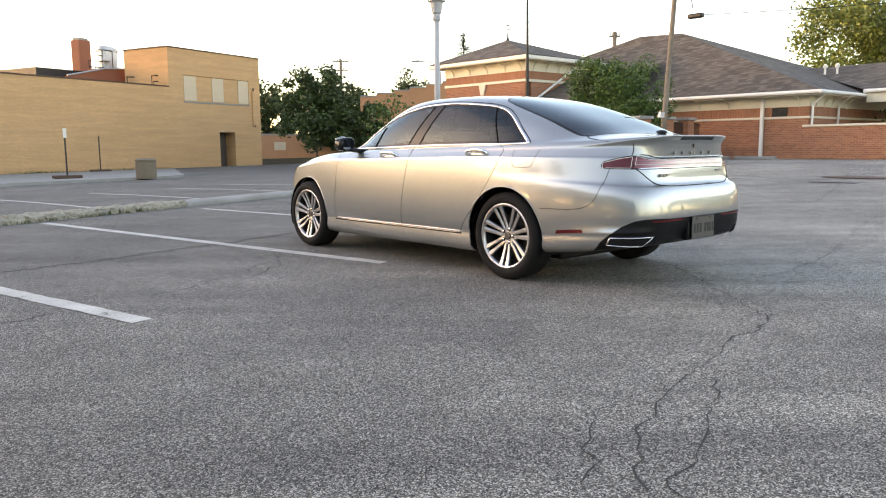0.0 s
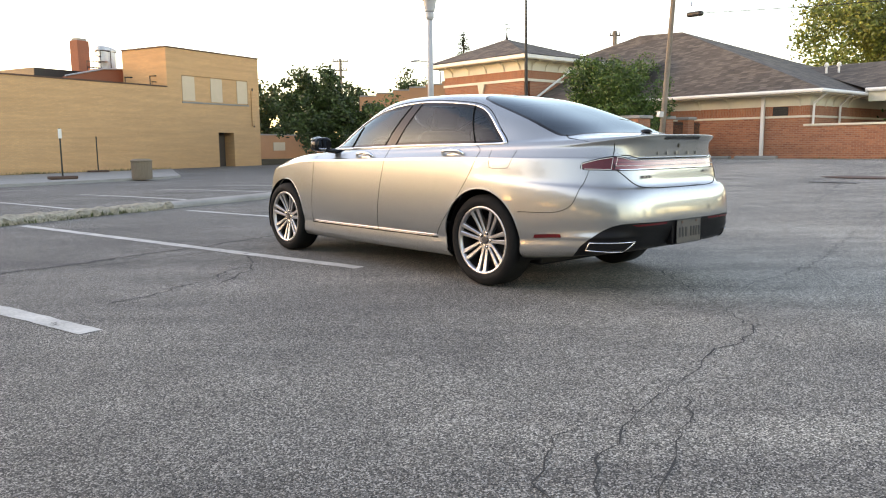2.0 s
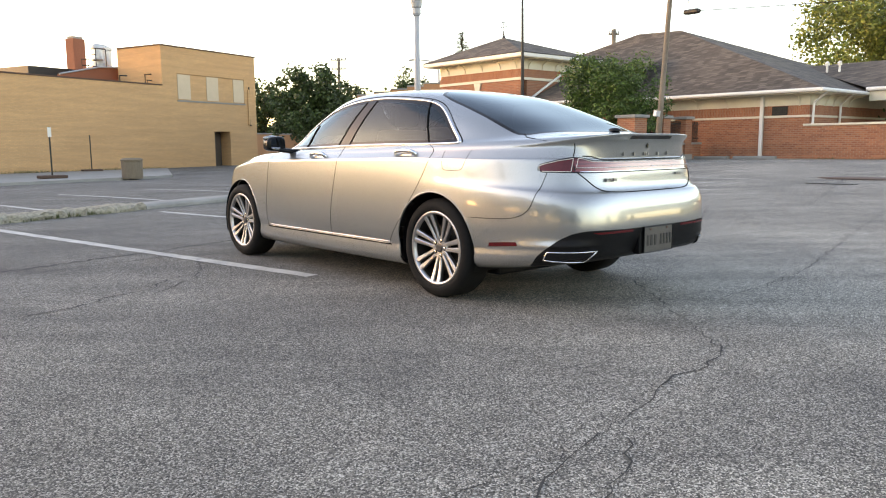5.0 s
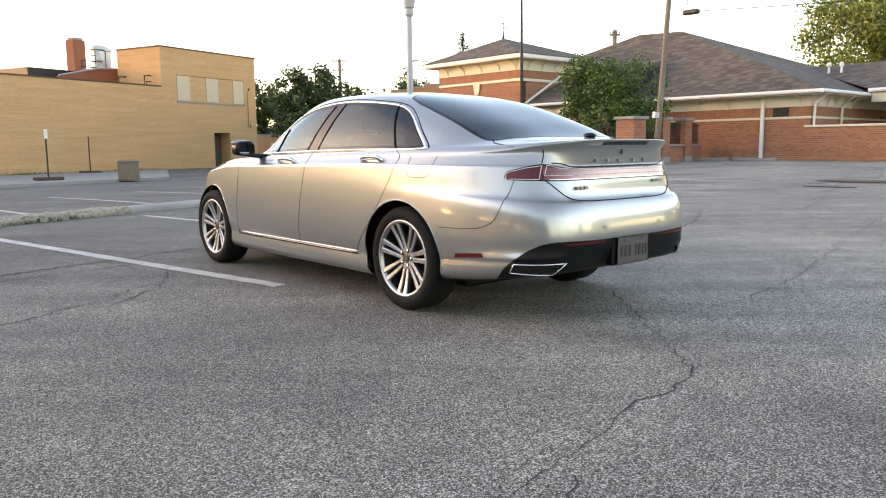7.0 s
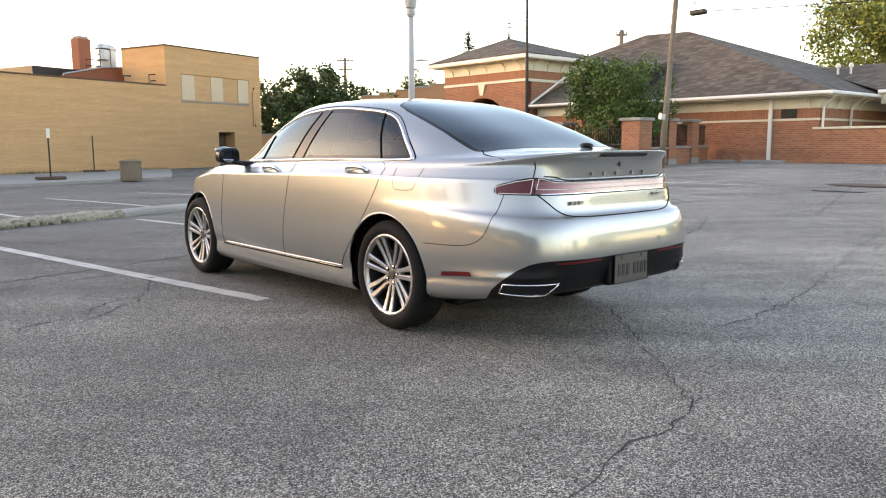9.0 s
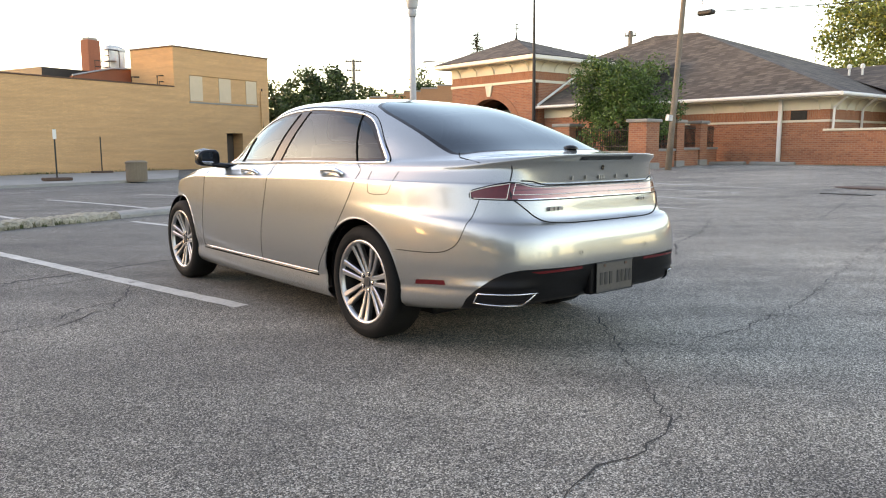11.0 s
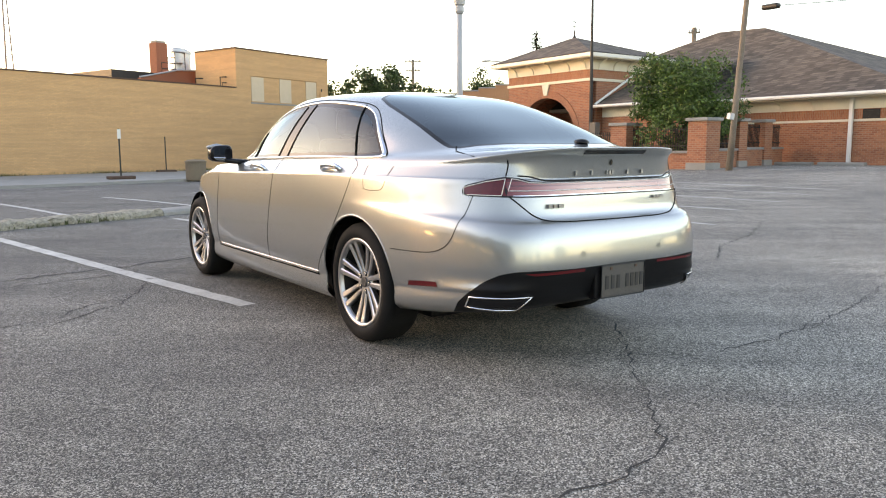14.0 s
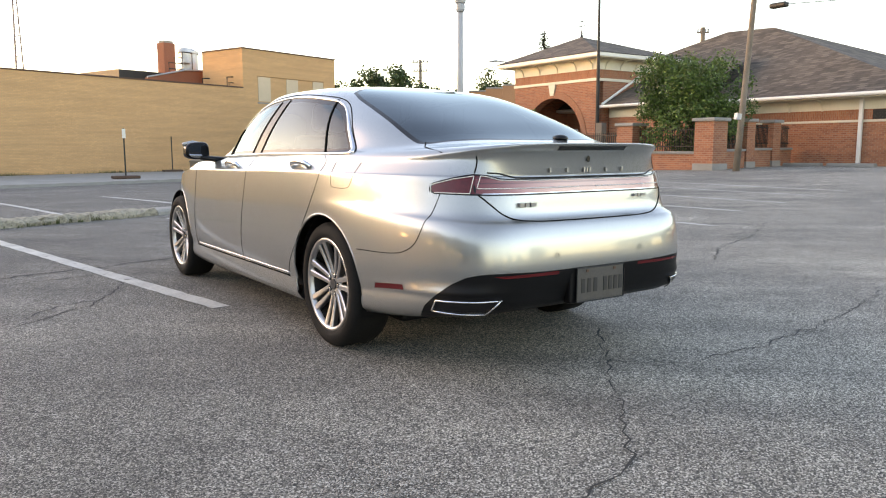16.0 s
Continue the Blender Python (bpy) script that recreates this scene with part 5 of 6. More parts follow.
def on_tail(q, z, out=0.0):
    """A point of the tail: q is the way round from the middle line, q = |x| + 0.9 (y + 1.15), signed like x."""
    side = -1 if q < 0 else 1
    lo, hi = 0.0, radians(80)
    for _ in range(26):
        a = (lo + hi) / 2
        hit, nor, _, _ = TREE.ray_cast(Vector((0, -0.2, z)), Vector((side * math.sin(a), -math.cos(a), 0)))
        if abs(hit.x) + 0.9 * (hit.y + 1.15) < abs(q):
            lo = a
        else:
            hi = a
    d = Vector((hit.x, hit.y + 0.2, 0)).normalized()
    if nor.dot(d) < 0:
        nor = -nor
    return hit + nor * out


def on_back(x, z, out=0.0):
    hit, nor, _, _ = TREE.ray_cast(Vector((x, -3, z)), Vector((0, 1, 0)))
    if nor.y > 0:
        nor = -nor
    return hit + nor * out


def on_top(x, y, out=0.0):
    hit, nor, _, _ = TREE.ray_cast(Vector((x, y, 3)), Vector((0, 0, -1)))
    if nor.z < 0:
        nor = -nor
    return hit + nor * out


def way_round(p, back):
    return np.abs(p[:, 0]) + 0.9 * (p[:, 1] + back)


shell = Shell(BODY_PTS, BODY_QUADS)
WHEELS = [0.0, 2.85]
AXLE, ARCH = 0.345, 0.378
for yw in WHEELS:
    shell.cut(lambda p: np.minimum(ARCH - np.hypot(p[:, 1] - yw, p[:, 2] - AXLE), np.abs(p[:, 0]) - 0.45))

# window band on the sides
DLO = smooth_line([(2.20, 1.008), (1.94, 1.155), (1.60, 1.290), (1.24, 1.364), (0.85, 1.385), (0.45, 1.358), (0.24, 1.322), (0.08, 1.245), (-0.08, 1.12), (-0.17, 1.045)], 8) + [(0.06, 1.040), (0.6, 1.040), (1.11, 1.033), (1.6, 1.020)]
UPPER = lambda p: np.abs(p[:, 0]) - 0.42
dlo = shell.cut(lambda p: np.minimum(polygon_field(p[:, 1], p[:, 2], DLO), UPPER(p)))
body_rest = shell.faces
shell.faces = dlo
pillar_b = [(1.262, 1.0), (0.985, 1.42), (0.885, 1.42), (1.105, 1.0)]
black = shell.cut(lambda p: 0.028 - polygon_field(p[:, 1], p[:, 2], DLO))
for q in (pillar_b,):
    black += shell.cut(lambda p: polygon_field(p[:, 1], p[:, 2], q))
front = shell.cut(lambda p: p[:, 1] - 1.06 + 0 * p[:, 2])
rear = shell.cut(lambda p: p[:, 1] - 0.21 + 0 * p[:, 2])
quarter = shell.faces


def sided(faces, side):
    return [f for f in faces if side * sum(shell.pts[i][0] for i in f) > 0]


for s in (-1, 1):
    shell.mesh("window_surround", sided(black, s), BLACK_GLOSS, CAR, "gloss black pillars and window surround")
    shell.mesh("window", sided(front, s), SIDE_GLASS, CAR, "tinted front door window")
    shell.mesh("window", sided(rear, s), SIDE_GLASS, CAR, "tinted rear door window")
    shell.mesh("window", sided(quarter, s), SIDE_GLASS, CAR, "small tinted quarter window")
shell.faces = body_rest

# front and rear screens
screen = shell.cut(lambda p: np.minimum(polygon_field(np.abs(p[:, 0]), p[:, 1], [(-0.1, 2.49), (0.45, 2.41), (0.70, 2.12), (0.58, 1.72), (0.3, 1.59), (-0.1, 1.56)]), p[:, 2] - 0.9))
shell.mesh("windscreen", screen, SIDE_GLASS, CAR, "tinted windscreen")
BACK = [(-0.1, -0.735), (0.25, -0.72), (0.45, -0.68), (0.605, -0.60), (0.632, -0.54), (0.622, -0.32), (0.602, -0.08), (0.578, 0.16), (0.545, 0.29), (0.46, 0.36), (0.2, 0.41), (-0.1, 0.425)]
back = shell.cut(lambda p: np.minimum(polygon_field(np.abs(p[:, 0]), p[:, 1], BACK), p[:, 2] - 1.0))
rest = shell.faces
shell.faces = back
band = shell.cut(lambda p: 0.022 - polygon_field(np.abs(p[:, 0]), p[:, 1], BACK))
shell.mesh("rear_screen", shell.faces, BACK_GLASS, CAR, "large dark sloping rear window")
shell.mesh("rear_screen_seal", band, BLACK_GLOSS, CAR, "black glazed border")
shell.faces = rest

# lamps on the tail, then lid, bumper and doors
LAMP = [(-0.1, 0.858), (0.60, 0.858), (0.955, 0.864), (0.985, 0.876), (0.982, 0.904), (0.95, 0.918), (0.82, 0.942), (0.71, 0.956), (0.62, 0.951), (0.55, 0.936), (0.46, 0.932), (-0.1, 0.932)]
lamp = shell.cut(lambda p: np.minimum(polygon_field(way_round(p, 1.065), p[:, 2], LAMP), -p[:, 1] - 0.55))
rest = shell.faces
shell.faces = lamp
edge = shell.cut(lambda p: 0.0075 - polygon_field(way_round(p, 1.065), p[:, 2], LAMP))
edge += shell.cut(lambda p: polygon_field(way_round(p, 1.065), p[:, 2], [(0.705, 0.80), (0.655, 1.0), (0.675, 1.0), (0.727, 0.80)]))
outer = shell.cut(lambda p: way_round(p, 1.065) - 0.69)
bar_low = shell.cut(lambda p: np.minimum(0.869 - p[:, 2], 0.66 - way_round(p, 1.065)))
bar_high = shell.faces
for s in (-1, 1):
    shell.mesh("tail_light", sided(outer, s), RED_LENS, CAR, "deep red wrap-round tail light")
shell.mesh("light_bar", bar_high, PINK_LENS, CAR, "full-width red tail light bar")
shell.mesh("light_bar_strip", bar_low, CHROME, CAR, "bright strip under the light bar")
shell.mesh("lamp_surround", edge, BLACK_GLOSS, CAR)
shell.faces = rest
for s in (-1, 1):
    for pts in ([(0.968, 0.871), (0.970, 0.902), (0.94, 0.911), (0.82, 0.933), (0.70, 0.945), (0.722, 0.868), (0.968, 0.871)], [(0.0, 0.924), (0.46, 0.924), (0.55, 0.928), (0.62, 0.942), (0.660, 0.945), (0.680, 0.890), (0.0, 0.888)]):
        line = []
        for (q0, z0), (q1, z1) in zip(pts, pts[1:]):
            line += [on_tail(s * ((q0 + (q1 - q0) * u) + 0.0765), z0 + (z1 - z0) * u, 0.002) for u in np.linspace(0, 1, 12)[:-1]]
        part("lamp_outline", tube(line, 0.0022, 5), WHITE_TRIM, CAR, "fine bright outline of the lamp", smooth=True)

LID = [(-0.1, 0.738), (0.34, 0.740), (0.45, 0.750), (0.51, 0.775), (0.55, 0.81), (0.598, 0.862), (0.63, 0.92), (0.66, 0.98), (0.66, 1.3), (-0.1, 1.3)]
lid = shell.cut(lambda p: np.minimum(np.minimum(polygon_field(np.abs(p[:, 0]), p[:, 2], LID), -p[:, 1] - 0.62), p[:, 2] - 0.73))
shell.mesh("boot_lid", lid, PAINT, CAR, "silver boot lid with an upswept lip")
BUMPER = [(-0.36, 0.1), (-0.36, 0.575), (-0.62, 0.58), (-0.73, 0.605), (-0.79, 0.66), (-0.835, 0.77), (-0.865, 0.9), (-1.4, 0.9), (-1.4, 0.1)]
bumper = shell.cut(lambda p: polygon_field(p[:, 1], p[:, 2], BUMPER))
rest = shell.faces
shell.faces = bumper
DIFF = [(-0.1, 0.517), (0.32, 0.517), (0.56, 0.524), (0.70, 0.522), (0.80, 0.507), (0.90, 0.470), (1.0, 0.415), (1.075, 0.36), (1.11, 0.30), (1.13, 0.1), (-0.1, 0.1)]
diff = shell.cut(lambda p: polygon_field(way_round(p, 1.15), p[:, 2], DIFF))
bumper_ob = shell.mesh("rear_bumper", shell.faces, PAINT, CAR, "silver rear bumper")
shell.mesh("lower_valance", diff, BLACK_MATT, bumper_ob, "black plastic lower valance")
shell.faces = rest
FRONT_DOOR = [(2.30, 0.33), (2.27, 0.70), (2.27, 1.1), (1.155, 1.1), (1.150, 0.93), (1.215, 0.60), (1.25, 0.33)]
REAR_DOOR = [(1.25, 0.33), (1.215, 0.60), (1.150, 0.93), (1.155, 1.1), (0.0, 1.1), (0.02, 0.98), (0.125, 0.80), (0.275, 0.60), (0.43, 0.42), (0.49, 0.33)]
FUEL = smooth_line([(-0.075, 1.0), (-0.085, 0.90), (-0.11, 0.872), (-0.22, 0.870), (-0.265, 0.89), (-0.295, 0.98), (-0.30, 1.0)], 6)
for name, q, lab in (("front_door", FRONT_DOOR, "silver front door"), ("rear_door", REAR_DOOR, "silver rear door")):
    faces = shell.cut(lambda p: np.minimum(polygon_field(p[:, 1], p[:, 2], q), np.abs(p[:, 0]) - 0.6))
    for s in (-1, 1):
        shell.mesh(name, sided(faces, s), PAINT, CAR, lab)
faces = shell.cut(lambda p: np.minimum(polygon_field(p[:, 1], p[:, 2], FUEL), -p[:, 0] - 0.6))
shell.mesh("fuel_flap", faces, PAINT, CAR)
shell.mesh("body_shell", shell.faces, PAINT, CAR, "champagne-silver metallic body")
part("floor_pan", boxed(-0.62, -0.36, 0.165, 0.62, 3.4, 0.30, bevel=0.02), BLACK_MATT, CAR)
part("silencer", boxed(-0.10, -0.92, 0.285, 0.55, -0.62, 0.39, bevel=0.04), BLACK_MATT, CAR, "dark exhaust silencer under the tail")


# dark gaps between panels
def gap(points3, r=0.0023, mat=GAP, name="panel_gap", label="", parent=None):
    part(name, tube(points3, r, 6), mat, parent or CAR, label, smooth=True)


def side_line(pts, s, out=0.0, n=8):
    return [on_side(y, z, s, out) for y, z in smooth_line(pts, n)]


for s in (-1, 1):
    gap(side_line([(2.30, 0.33), (2.27, 0.70), (2.25, 0.95)], s))
    gap(side_line([(1.25, 0.33), (1.215, 0.60), (1.150, 0.93), (1.155, 1.03)], s))
    gap(side_line([(0.10, 1.035), (0.035, 0.98), (0.125, 0.80), (0.275, 0.60), (0.43, 0.42), (0.49, 0.33)], s))
    gap(side_line([(2.30, 0.328), (1.25, 0.328), (0.47, 0.328)], s, n=20), 0.0055)
    gap(side_line([(-0.36, 0.575), (-0.62, 0.58), (-0.73, 0.605), (-0.79, 0.66), (-0.825, 0.77), (-0.845, 0.865)], s))
    # chrome lines: window band, sill
    part("window_trim", tube([on_side(y, z, s, 0.001) for y, z in smooth_line(DLO[:-4] , 1)], [0.007 + 0.009 * step((k - 50) / 18) for k in range(len(DLO) - 4)], 8, flat=(1, 1)), CHROME, CAR, "chrome arch over the side windows", smooth=True)
    part("belt_trim", tube([on_side(y, z, s, 0.002) for y, z in smooth_line([DLO[-5]] + DLO[-4:] + [DLO[0]], 10)], 0.0085, 8), CHROME, CAR, "chrome strip along the window sill", smooth=True)
    grown = [(0.95 + (y - 0.95) * 1.015, 1.10 + (z - 1.10) * 1.04 + 0.006) for y, z in DLO[6:-4]]
    part("roof_seam", tube([on_side(y, z, s, 0.0) for y, z in grown], 0.0035, 6), GAP, CAR)
    for line, r in (([(0.135, 1.045), (0.22, 1.2), (0.30, 1.345)], 0.0065), ([(1.10, 1.04), (0.99, 1.22), (0.895, 1.372)], 0.005), ([(1.255, 1.035), (1.12, 1.23), (1.02, 1.365)], 0.005), ([(1.80, 1.022), (1.76, 1.10), (1.715, 1.205)], 0.008)):
        part("window_divider", tube(side_line(line, s, 0.001), r, 6), GAP, CAR, "black window divider", smooth=True)
    part("sill_strip", tube([on_side(y, 0.347, s, 0.001) for y in np.linspace(2.28, 0.47, 40)], 0.003, 6), CHROME, CAR, "thin bright strip low on the doors", smooth=True)
gap([on_side(y, z, -1, 0.0) for y, z in FUEL], 0.0018)
for s in (-1, 1):
    gap([on_top(s * x, y) for x, y in ((0.60, -0.56), (0.645, -0.62), (0.665, -0.70), (0.668, -0.80))], 0.003)
    gap([on_back(s * x, z) for x, z in smooth_line([(0.60, 0.862), (0.55, 0.81), (0.51, 0.775), (0.45, 0.750), (0.34, 0.740), (0.18, 0.738), (0.0, 0.7375)], 8)], 0.0038)
    gap([on_tail(s * q, z, 0.001) for q, z in smooth_line([(0.0, 0.936), (0.46, 0.936), (0.55, 0.94), (0.62, 0.955), (0.70, 0.960)], 8)], 0.004, BLACK_GLOSS)


for s in (-1, 1):
    gap([on_tail(s * q, z) for q, z in ((0.775, 0.958), (0.765, 0.985), (0.76, 1.012), (0.765, 1.035))], 0.0035)


# wheels
def wheel(y, s):
    h = base("wheel", pose(s * 0.768, y, AXLE - 0.005, 0, 0, 0), "", "")
    h.parent = CAR
    h.scale = (s, 1, 1)
    R, r = 0.338, 0.243
    half = 0.115
    part("tyre", lathe([(r, -half * 0.8), (r + 0.02, -half), (R - 0.045, -half - 0.004), (R - 0.012, -half + 0.012), (R, -half + 0.035), (R, half - 0.035), (R - 0.012, half - 0.012), (R - 0.045, half + 0.004), (r + 0.02, half), (r, half * 0.8)], 64, "x"), RUBBER, h, "black road tyre", smooth=True)
    rim = part("rim", lathe([(r + 0.012, half * 0.84), (r + 0.012, half * 0.92), (r + 0.004, half * 0.95), (r - 0.010, half * 0.92), (r - 0.014, half * 0.7)], 64, "x"), SATIN, h, "seven-pair-spoke machined alloy wheel", smooth=True)
    # barrel is coloured dark to stand for the shade behind the spokes
    part("barrel", lathe([(r - 0.012, half * 0.72), (r - 0.02, 0.02), (r - 0.02, -half * 0.9)], 48, "x"), DARK_METAL, rim, "wheel barrel coloured dark for the shade inside", smooth=True)
    part("brake_disc", lathe([(0.05, 0.0), (0.16, 0.0), (0.16, -0.02), (0.05, -0.02)], 32, "x"), DARK_METAL, h)
    # added black disc that puts the wheel well's shade between the spokes
    part("wheel_shade_disc", lathe([(0.0, -0.05), (r - 0.02, -0.05)], 32, "x"), BLACK_MATT, h)
    for k in range(7):
        a0 = 2 * math.pi * (k + 0.33) / 7
        for d in (-1, 1):
            bm = bmesh.new()
            secs = []
            for u in np.linspace(0, 1, 7):
                rr = 0.045 + (r - 0.008 - 0.045) * u
                off = d * (0.014 + 0.018 * u ** 0.9)
                wd = 0.0125 + 0.0065 * u ** 2
                x_out = half * (0.62 + 0.28 * u ** 1.5)
                t = np.array([-math.sin(a0), math.cos(a0)])
                n = np.array([math.cos(a0), math.sin(a0)])
                row = []
                for du, dx in ((-1, -0.03), (-1, -0.005), (-0.6, 0), (0.6, 0), (1, -0.005), (1, -0.03)):
                    yz = n * rr + t * (off + du * wd)
                    row.append(bm.verts.new((x_out + dx, yz[0], yz[1])))
                secs.append(row)
            for q, w in zip(secs, secs[1:]):
                for i in range(5):
                    bm.faces.new((q[i], q[i + 1], w[i + 1], w[i]))
            bmesh.ops.recalc_face_normals(bm, faces=bm.faces)
            part("spoke", bm, SATIN, rim, smooth=False)
    part("hub", lathe([(0.075, 0.03), (0.074, half * 0.5), (0.066, half * 0.62), (0.036, half * 0.60), (0.0, half * 0.60)], 32, "x"), SATIN, rim)
    part("hub_cap", lathe([(0.030, half * 0.60), (0.029, half * 0.66), (0.02, half * 0.67), (0.0, half * 0.67)], 24, "x"), HUB_GREY, rim, "black hub cap")
    for k in range(5):
        a = 2 * math.pi * (k + 0.5) / 5
        for name, mat, rad, tall in (("nut_pocket", BLACK_GLOSS, 0.0165, 0.625), ("wheel_nut", CHROME, 0.010, 0.66)):
            bm = lathe([(rad, half * 0.5), (rad, half * tall), (rad * 0.6, half * (tall + 0.01)), (0.0, half * (tall + 0.01))], 10, "x")
            bmesh.ops.translate(bm, verts=bm.verts, vec=(0, 0.053 * math.cos(a), 0.053 * math.sin(a)))
            part(name, bm, mat, rim)


for yw in WHEELS:
    for s in (-1, 1):
        wheel(yw, s)
        bm = bmesh.new()
        arc = [radians(a) for a in range(-20, 201, 10)]
        prev = None
        for a in arc:
            y, z = yw + (ARCH + 0.002) * math.cos(a), AXLE + (ARCH + 0.002) * math.sin(a)
            row = [bm.verts.new((s * xx, y, z)) for xx in (0.855, 0.5)]
            if prev:
                bm.faces.new((prev[0], prev[1], row[1], row[0]))
            prev = row
        bm.faces.new([bm.verts.new((s * 0.5, yw + (ARCH + 0.002) * math.cos(a), AXLE + (ARCH + 0.002) * math.sin(a))) for a in arc])
        part("wheel_arch_liner", bm, BLACK_MATT, CAR, "black wheel arch liner")
        lip = [on_side(yw + (ARCH + 0.001) * math.cos(radians(a)), AXLE + (ARCH + 0.001) * math.sin(radians(a)), s, -0.004) for a in range(-14, 195, 4)]
        part("wheel_arch_lip", tube(lip, 0.007, 6), PAINT, CAR, smooth=True)


# door handles, mirrors
def handle(y, z, s):
    p = on_side(y, z, s)
    n = (on_side(y, z, s, 1.0) - p).normalized()
    bm = bmesh.new()
    pts = [p + Vector((0, 0.115, 0.0)) + n * 0.0, p + Vector((0, 0.09, 0.004)) + n * 0.026, p + Vector((0, 0.0, 0.008)) + n * 0.036, p + Vector((0, -0.09, 0.006)) + n * 0.028, p + Vector((0, -0.115, 0.0)) + n * 0.0]
    hd = part("door_handle", tube([Vector(q) for q in smooth_line(pts, 4)], 0.0135, 10, flat=(0.8, 1.15)), CHROME, CAR, "chrome pull handle", smooth=True)
    bm = bmesh.new()
    bmesh.ops.create_uvsphere(bm, u_segments=20, v_segments=10, radius=1)
    for v in bm.verts:
        v.co = Vector((v.co.x * 0.008, v.co.y * 0.085, v.co.z * 0.032))
    bmesh.ops.translate(bm, verts=bm.verts, vec=p + Vector((0, 0.0, -0.012)))
    part("handle_cup", bm, PAINT, hd, "shaded finger recess", smooth=True)


def mirror(s):
    e = lambda a, q: math.copysign(abs(a) ** q, a)
    bm = bmesh.new()
    bmesh.ops.create_uvsphere(bm, u_segments=32, v_segments=20, radius=1)
    for v in bm.verts:
        x, y, z = v.co
        wide = 0.088 * (1 - 0.10 * z)
        v.co = Vector((s * 0.955 + e(x, 0.6) * wide, 2.00 + (e(y, 0.7) * (0.10 if y > 0 else 0.045)), 1.055 + e(z, 0.55) * 0.064 * (1 - 0.14 * x * s)))
    m = part("door_mirror", bm, BLACK_GLOSS, CAR, "dark door mirror housing", smooth=True)
    bm = bmesh.new()
    ringv = []
    for k in range(32):
        a = 2 * math.pi * k / 32
        ringv.append(bm.verts.new((s * 0.955 + e(math.cos(a), 0.5) * 0.074, 1.952 - s * 0.2 * e(math.cos(a), 0.5) * 0.074, 1.053 + e(math.sin(a), 0.5) * 0.050 * (1 - 0.12 * math.cos(a) * s))))
    bm.faces.new(ringv)
    part("mirror_glass", bm, MIRROR_GLASS, m, "mirror glass")
    part("mirror_stalk", tube([on_side(1.93, 1.0, s, -0.02), (s * 0.90, 1.97, 1.0), (s * 0.93, 1.99, 1.01)], [0.035, 0.03, 0.03], 10, flat=(1.3, 0.7)), BLACK_GLOSS, m, smooth=True)
    part("mirror_cap", tube([(s * 0.905, 2.03, 1.10), (s * 0.97, 2.04, 1.117), (s * 1.045, 2.03, 1.10)], 0.014, 8), PAINT, m, "silver upper cap", smooth=True)


for s in (-1, 1):
    handle(1.44, 0.945, s)
    handle(0.31, 0.968, s)
    mirror(s)


# tail details
def tail_patch(name, pts, mat, parent, out=0.003, label="", n=10):
    """A thin plate that follows the tail, its outline given as (q, z) quad corners a, b, c, d."""
    a, b, c, d = [np.array(p, float) for p in pts]
    bm = bmesh.new()
    rows = []
    for v in np.linspace(0, 1, 4):
        rows.append([bm.verts.new(on_tail(*((a + (b - a) * u) * (1 - v) + (d + (c - d) * u) * v), out)) for u in np.linspace(0, 1, n)])
    for q, w in zip(rows, rows[1:]):
        for i in range(n - 1):
            bm.faces.new((q[i], q[i + 1], w[i + 1], w[i]))
    bmesh.ops.recalc_face_normals(bm, faces=bm.faces)
    return part(name, bm, mat, parent, label, smooth=True)


for s in (-1, 1):
    # exhaust outlets, reflectors
    ex = [(s * 1.02, 0.345), (s * 0.99, 0.392), (s * 0.60, 0.402), (s * 0.70, 0.338)]
    tip = tail_patch("exhaust_outlet", ex, BLACK_GLOSS, CAR, 0.006, "dark trapezoid exhaust outlet")
    ring_pts = []
    for (q0, z0), (q1, z1) in zip(ex, ex[1:] + ex[:1]):
        ring_pts += [on_tail(q0 + (q1 - q0) * u, z0 + (z1 - z0) * u, 0.009) for u in np.linspace(0, 1, 8)[:-1]]
    part("exhaust_trim", tube(ring_pts + ring_pts[:1], 0.0042, 8), CHROME, tip, "chrome exhaust surround", smooth=True)
    tail_patch("bumper_reflector", [(s * 0.26, 0.498), (s * 0.58, 0.500), (s * 0.64, 0.512), (s * 0.26, 0.514)], REFLECTOR, CAR, 0.004, "dark red strip reflector")
    pts = [on_side(y, z, s, 0.003) for y, z in ((-0.49, 0.398), (-0.50, 0.424), (-0.70, 0.440), (-0.71, 0.416))]
    bm = bmesh.new()
    mid = [on_side(-0.6, 0.408, s, 0.003), on_side(-0.6, 0.433, s, 0.003)]
    v = [bm.verts.new(p) for p in (*pts, *mid)]
    bm.faces.new((v[0], v[1], v[5], v[4]))
    bm.faces.new((v[4], v[5], v[2], v[3]))
    part("side_reflector", bm, REFLECTOR, CAR, "red side marker")
    for q, z in ((0.27, 0.585), (0.81, 0.59)):
        p = on_tail(s * q, z, 0.002)
        n = (on_tail(s * q, z, 1.0) - on_tail(s * q, z)).normalized()
        bm = bmesh.new()
        t1 = n.cross(Vector((0, 0, 1))).normalized()
        t2 = n.cross(t1)
        tube_into(bm, [p + t1 * 0.011 * math.cos(a) + t2 * 0.011 * math.sin(a) for a in np.linspace(0, 2 * math.pi, 17)], 0.0015, 5, cap=False)
        part("parking_sensor", bm, BADGE_RING, CAR, "round parking sensor")


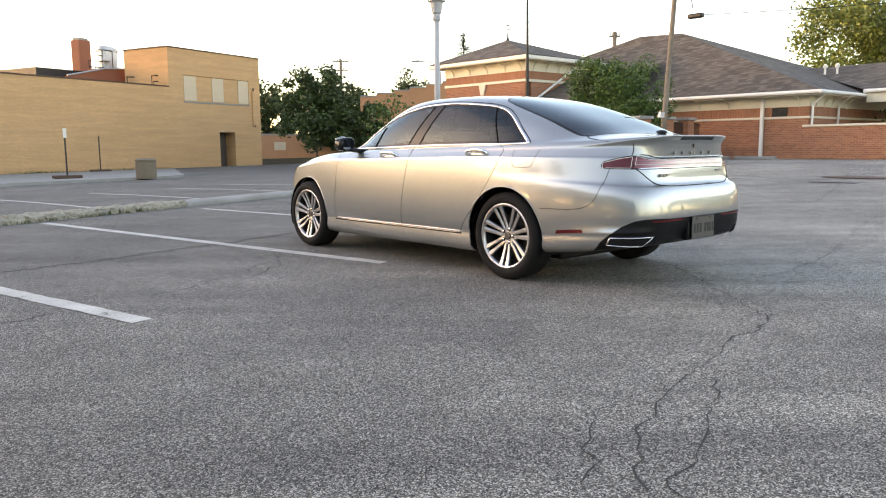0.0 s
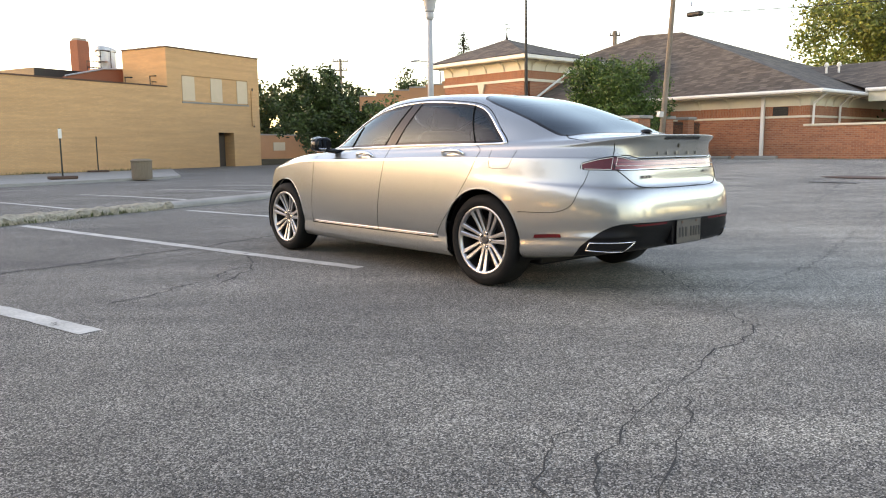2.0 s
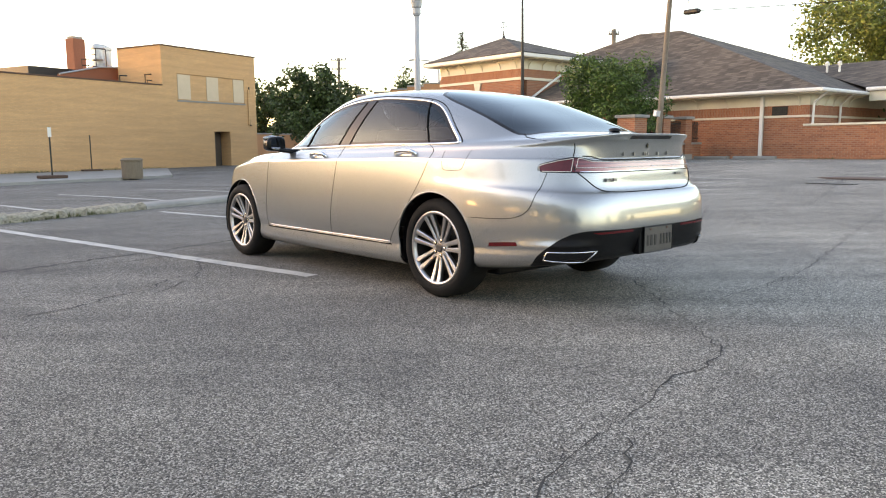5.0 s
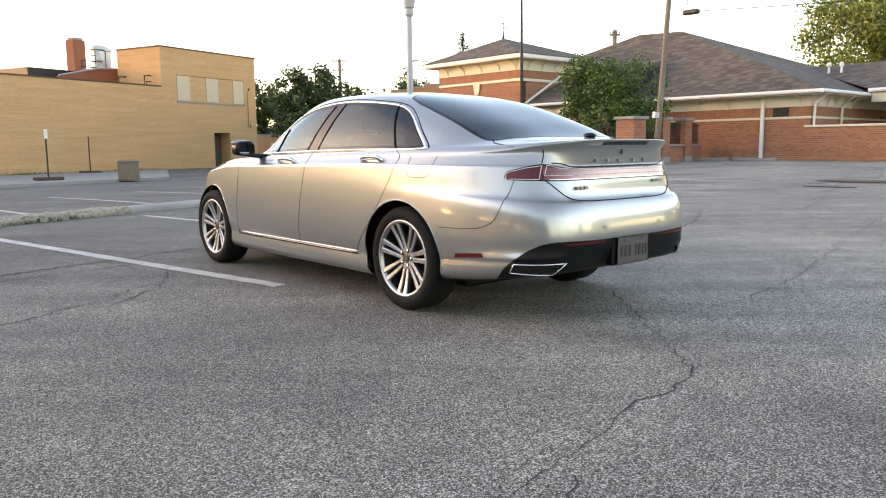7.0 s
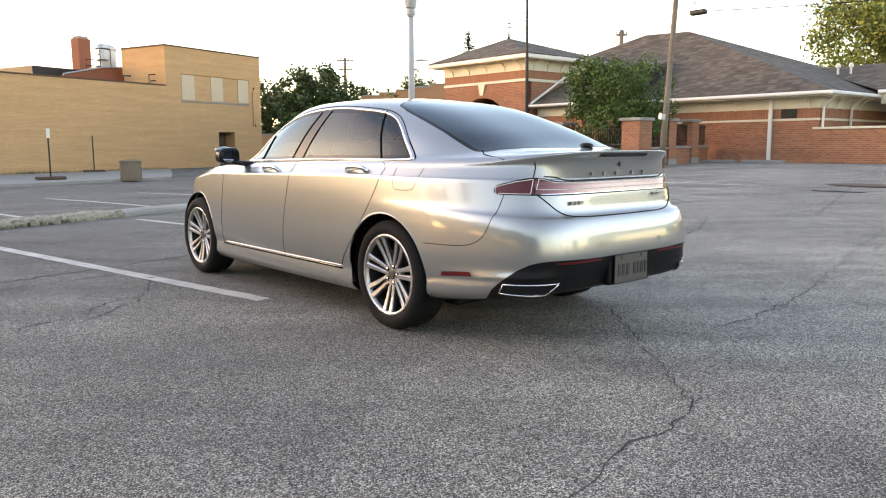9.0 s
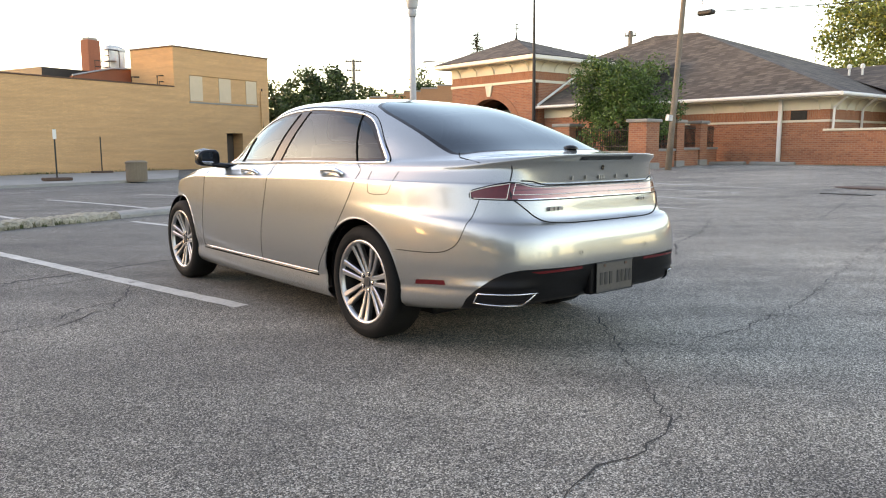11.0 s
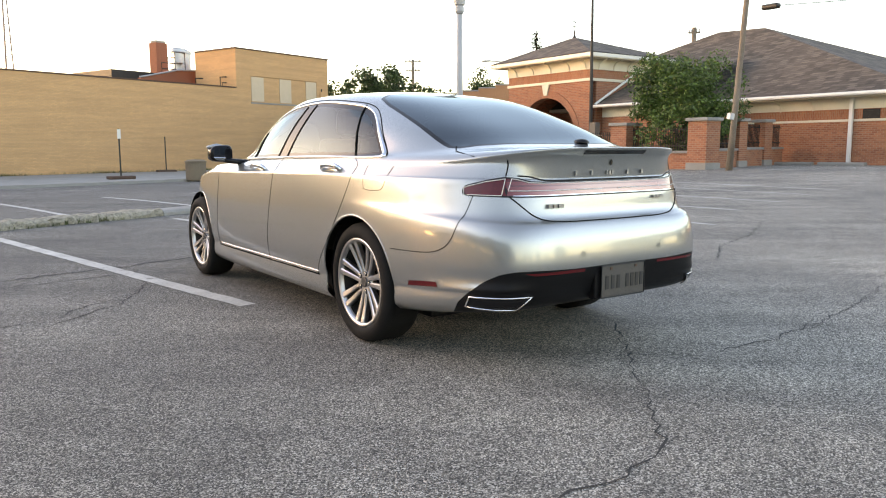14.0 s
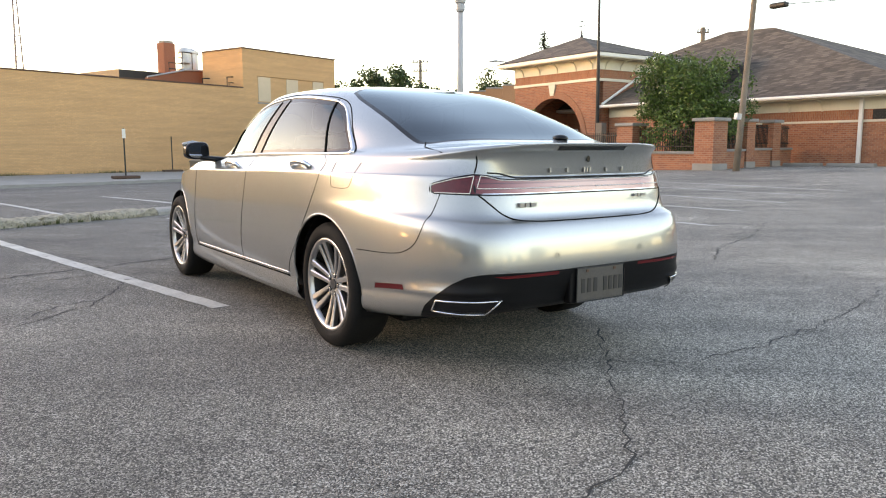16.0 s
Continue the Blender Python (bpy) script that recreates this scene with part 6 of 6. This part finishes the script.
def plate():
    y = -1.158
    recess = part("plate_recess", boxed(-0.185, -1.150, 0.345, 0.185, -1.10, 0.517, bevel=0.01), BLACK_MATT, CAR, "black plate recess")
    p = part("number_plate", boxed(-0.153, y - 0.006, 0.356, 0.153, y, 0.510, bevel=0.002), PLATE, CAR, "grimy metal number plate in a frame")
    part("plate_frame", tube([(-0.156, y - 0.006, 0.353), (0.156, y - 0.006, 0.353), (0.156, y - 0.006, 0.513), (-0.156, y - 0.006, 0.513), (-0.156, y - 0.006, 0.353)], 0.0035, 6), DARK_METAL, p)
    for x in (-0.115, -0.075, -0.035, 0.03, 0.065, 0.10, 0.135):
        part("plate_bar", boxed(x - 0.012, y - 0.0085, 0.395, x + 0.010, y - 0.0062, 0.462), PLATE_BAR, p)
    for x in (-0.09, 0.09):
        part("plate_bolt", boxed(x - 0.008, y - 0.010, 0.492, x + 0.008, y - 0.006, 0.504), RUSTY, p)


plate()
# brake light slot on the lip, round mark, badge bars
tail_slot = bmesh.new()
rows = []
for x in np.linspace(-0.22, 0.22, 15):
    rows.append([tail_slot.verts.new(on_back(x, zz, 0.002)) for zz in (1.060, 1.079)])
for q, w in zip(rows, rows[1:]):
    tail_slot.faces.new((q[0], q[1], w[1], w[0]))
part("brake_light", tail_slot, BLACK_GLOSS, CAR, "slim dark high brake light on the boot lip")
p = on_tail(0.0, 1.02, 0.002)
bm = bmesh.new()
prism(bm, [p + Vector((dx, 0, dz)) for dx, dz in ((0, 0.016), (0.010, 0.004), (0.006, -0.014), (-0.004, -0.016), (-0.011, -0.002))], (0, -0.004, 0))
part("boot_mark", bm, BLACK_GLOSS, CAR, "small dark emblem shape")
BADGE = material("dull_chrome_badge", (0.30, 0.30, 0.30), 0.35, metal=0.8, vary=0.05, bump=0.0)


def badge(q0, z, w, tall):
    """One small raised plain badge piece on the boot lid."""
    q = on_tail(q0, z, 0.006)
    part("badge_bar", boxed(q.x - w, q.y - 0.004 - 0.03 * abs(q0) ** 2, z - tall, q.x + w, q.y + 0.012, z + tall), BADGE, CAR)


for x in np.linspace(-0.33, 0.33, 7):
    badge(x, 0.968, 0.0055, 0.0105)
for x, w in ((-0.50, 0.013), (-0.468, 0.011), (-0.43, 0.016)):
    badge(x, 0.815, w, 0.009)
for x, w in ((0.395, 0.008), (0.42, 0.008), (0.455, 0.016)):
    badge(x, 0.836, w, 0.0065)
q = on_top(0.16, -0.69, 0.0)
bm = bmesh.new()
bmesh.ops.create_uvsphere(bm, u_segments=20, v_segments=10, radius=1)
for v in bm.verts:
    v.co = Vector((q.x + v.co.x * 0.040, q.y + v.co.y * 0.05, q.z + max(v.co.z, -0.2) * 0.022))
part("aerial_dome", bm, BLACK_GLOSS, CAR, "small black dome at the foot of the rear window", smooth=True)


# cabin
def seat(x, y, w, tilt):
    h = part("seat", boxed(x - w / 2, y - 0.25, 0.42, x + w / 2, y + 0.28, 0.58, bevel=0.05), SEAT, CAR, "grey leather seat")
    bm = boxed(-w / 2, -0.07, 0, w / 2, 0.07, 0.62, bevel=0.05)
    bmesh.ops.transform(bm, matrix=pose(x, y - 0.22, 0.55, tilt, 0, 0), verts=bm.verts)
    part("backrest", bm, SEAT, h)
    bm = boxed(-0.13, -0.05, 0.64, 0.13, 0.05, 0.82, bevel=0.045)
    bmesh.ops.transform(bm, matrix=pose(x, y - 0.22, 0.55, tilt * 0.8, 0, 0), verts=bm.verts)
    part("headrest", bm, SEAT, h)


for x in (-0.38, 0.38):
    seat(x, 1.30, 0.50, 14)
    seat(x, 0.62, 0.60, 12)
part("dashboard", boxed(-0.68, 1.95, 0.55, 0.68, 2.2, 0.95, bevel=0.05), BLACK_MATT, CAR)
part("parcel_shelf", boxed(-0.55, -0.55, 0.98, 0.55, 0.05, 1.02), BLACK_MATT, CAR)
part("cabin_floor", boxed(-0.7, -0.5, 0.30, 0.7, 2.2, 0.34), BLACK_MATT, CAR)
part("steering_wheel", tube([Vector((-0.38 + 0.18 * math.cos(a), 1.86, 0.93 + 0.18 * math.sin(a))) for a in np.linspace(0, 2 * math.pi, 25)], 0.014, 8, cap=False), BLACK_MATT, CAR)
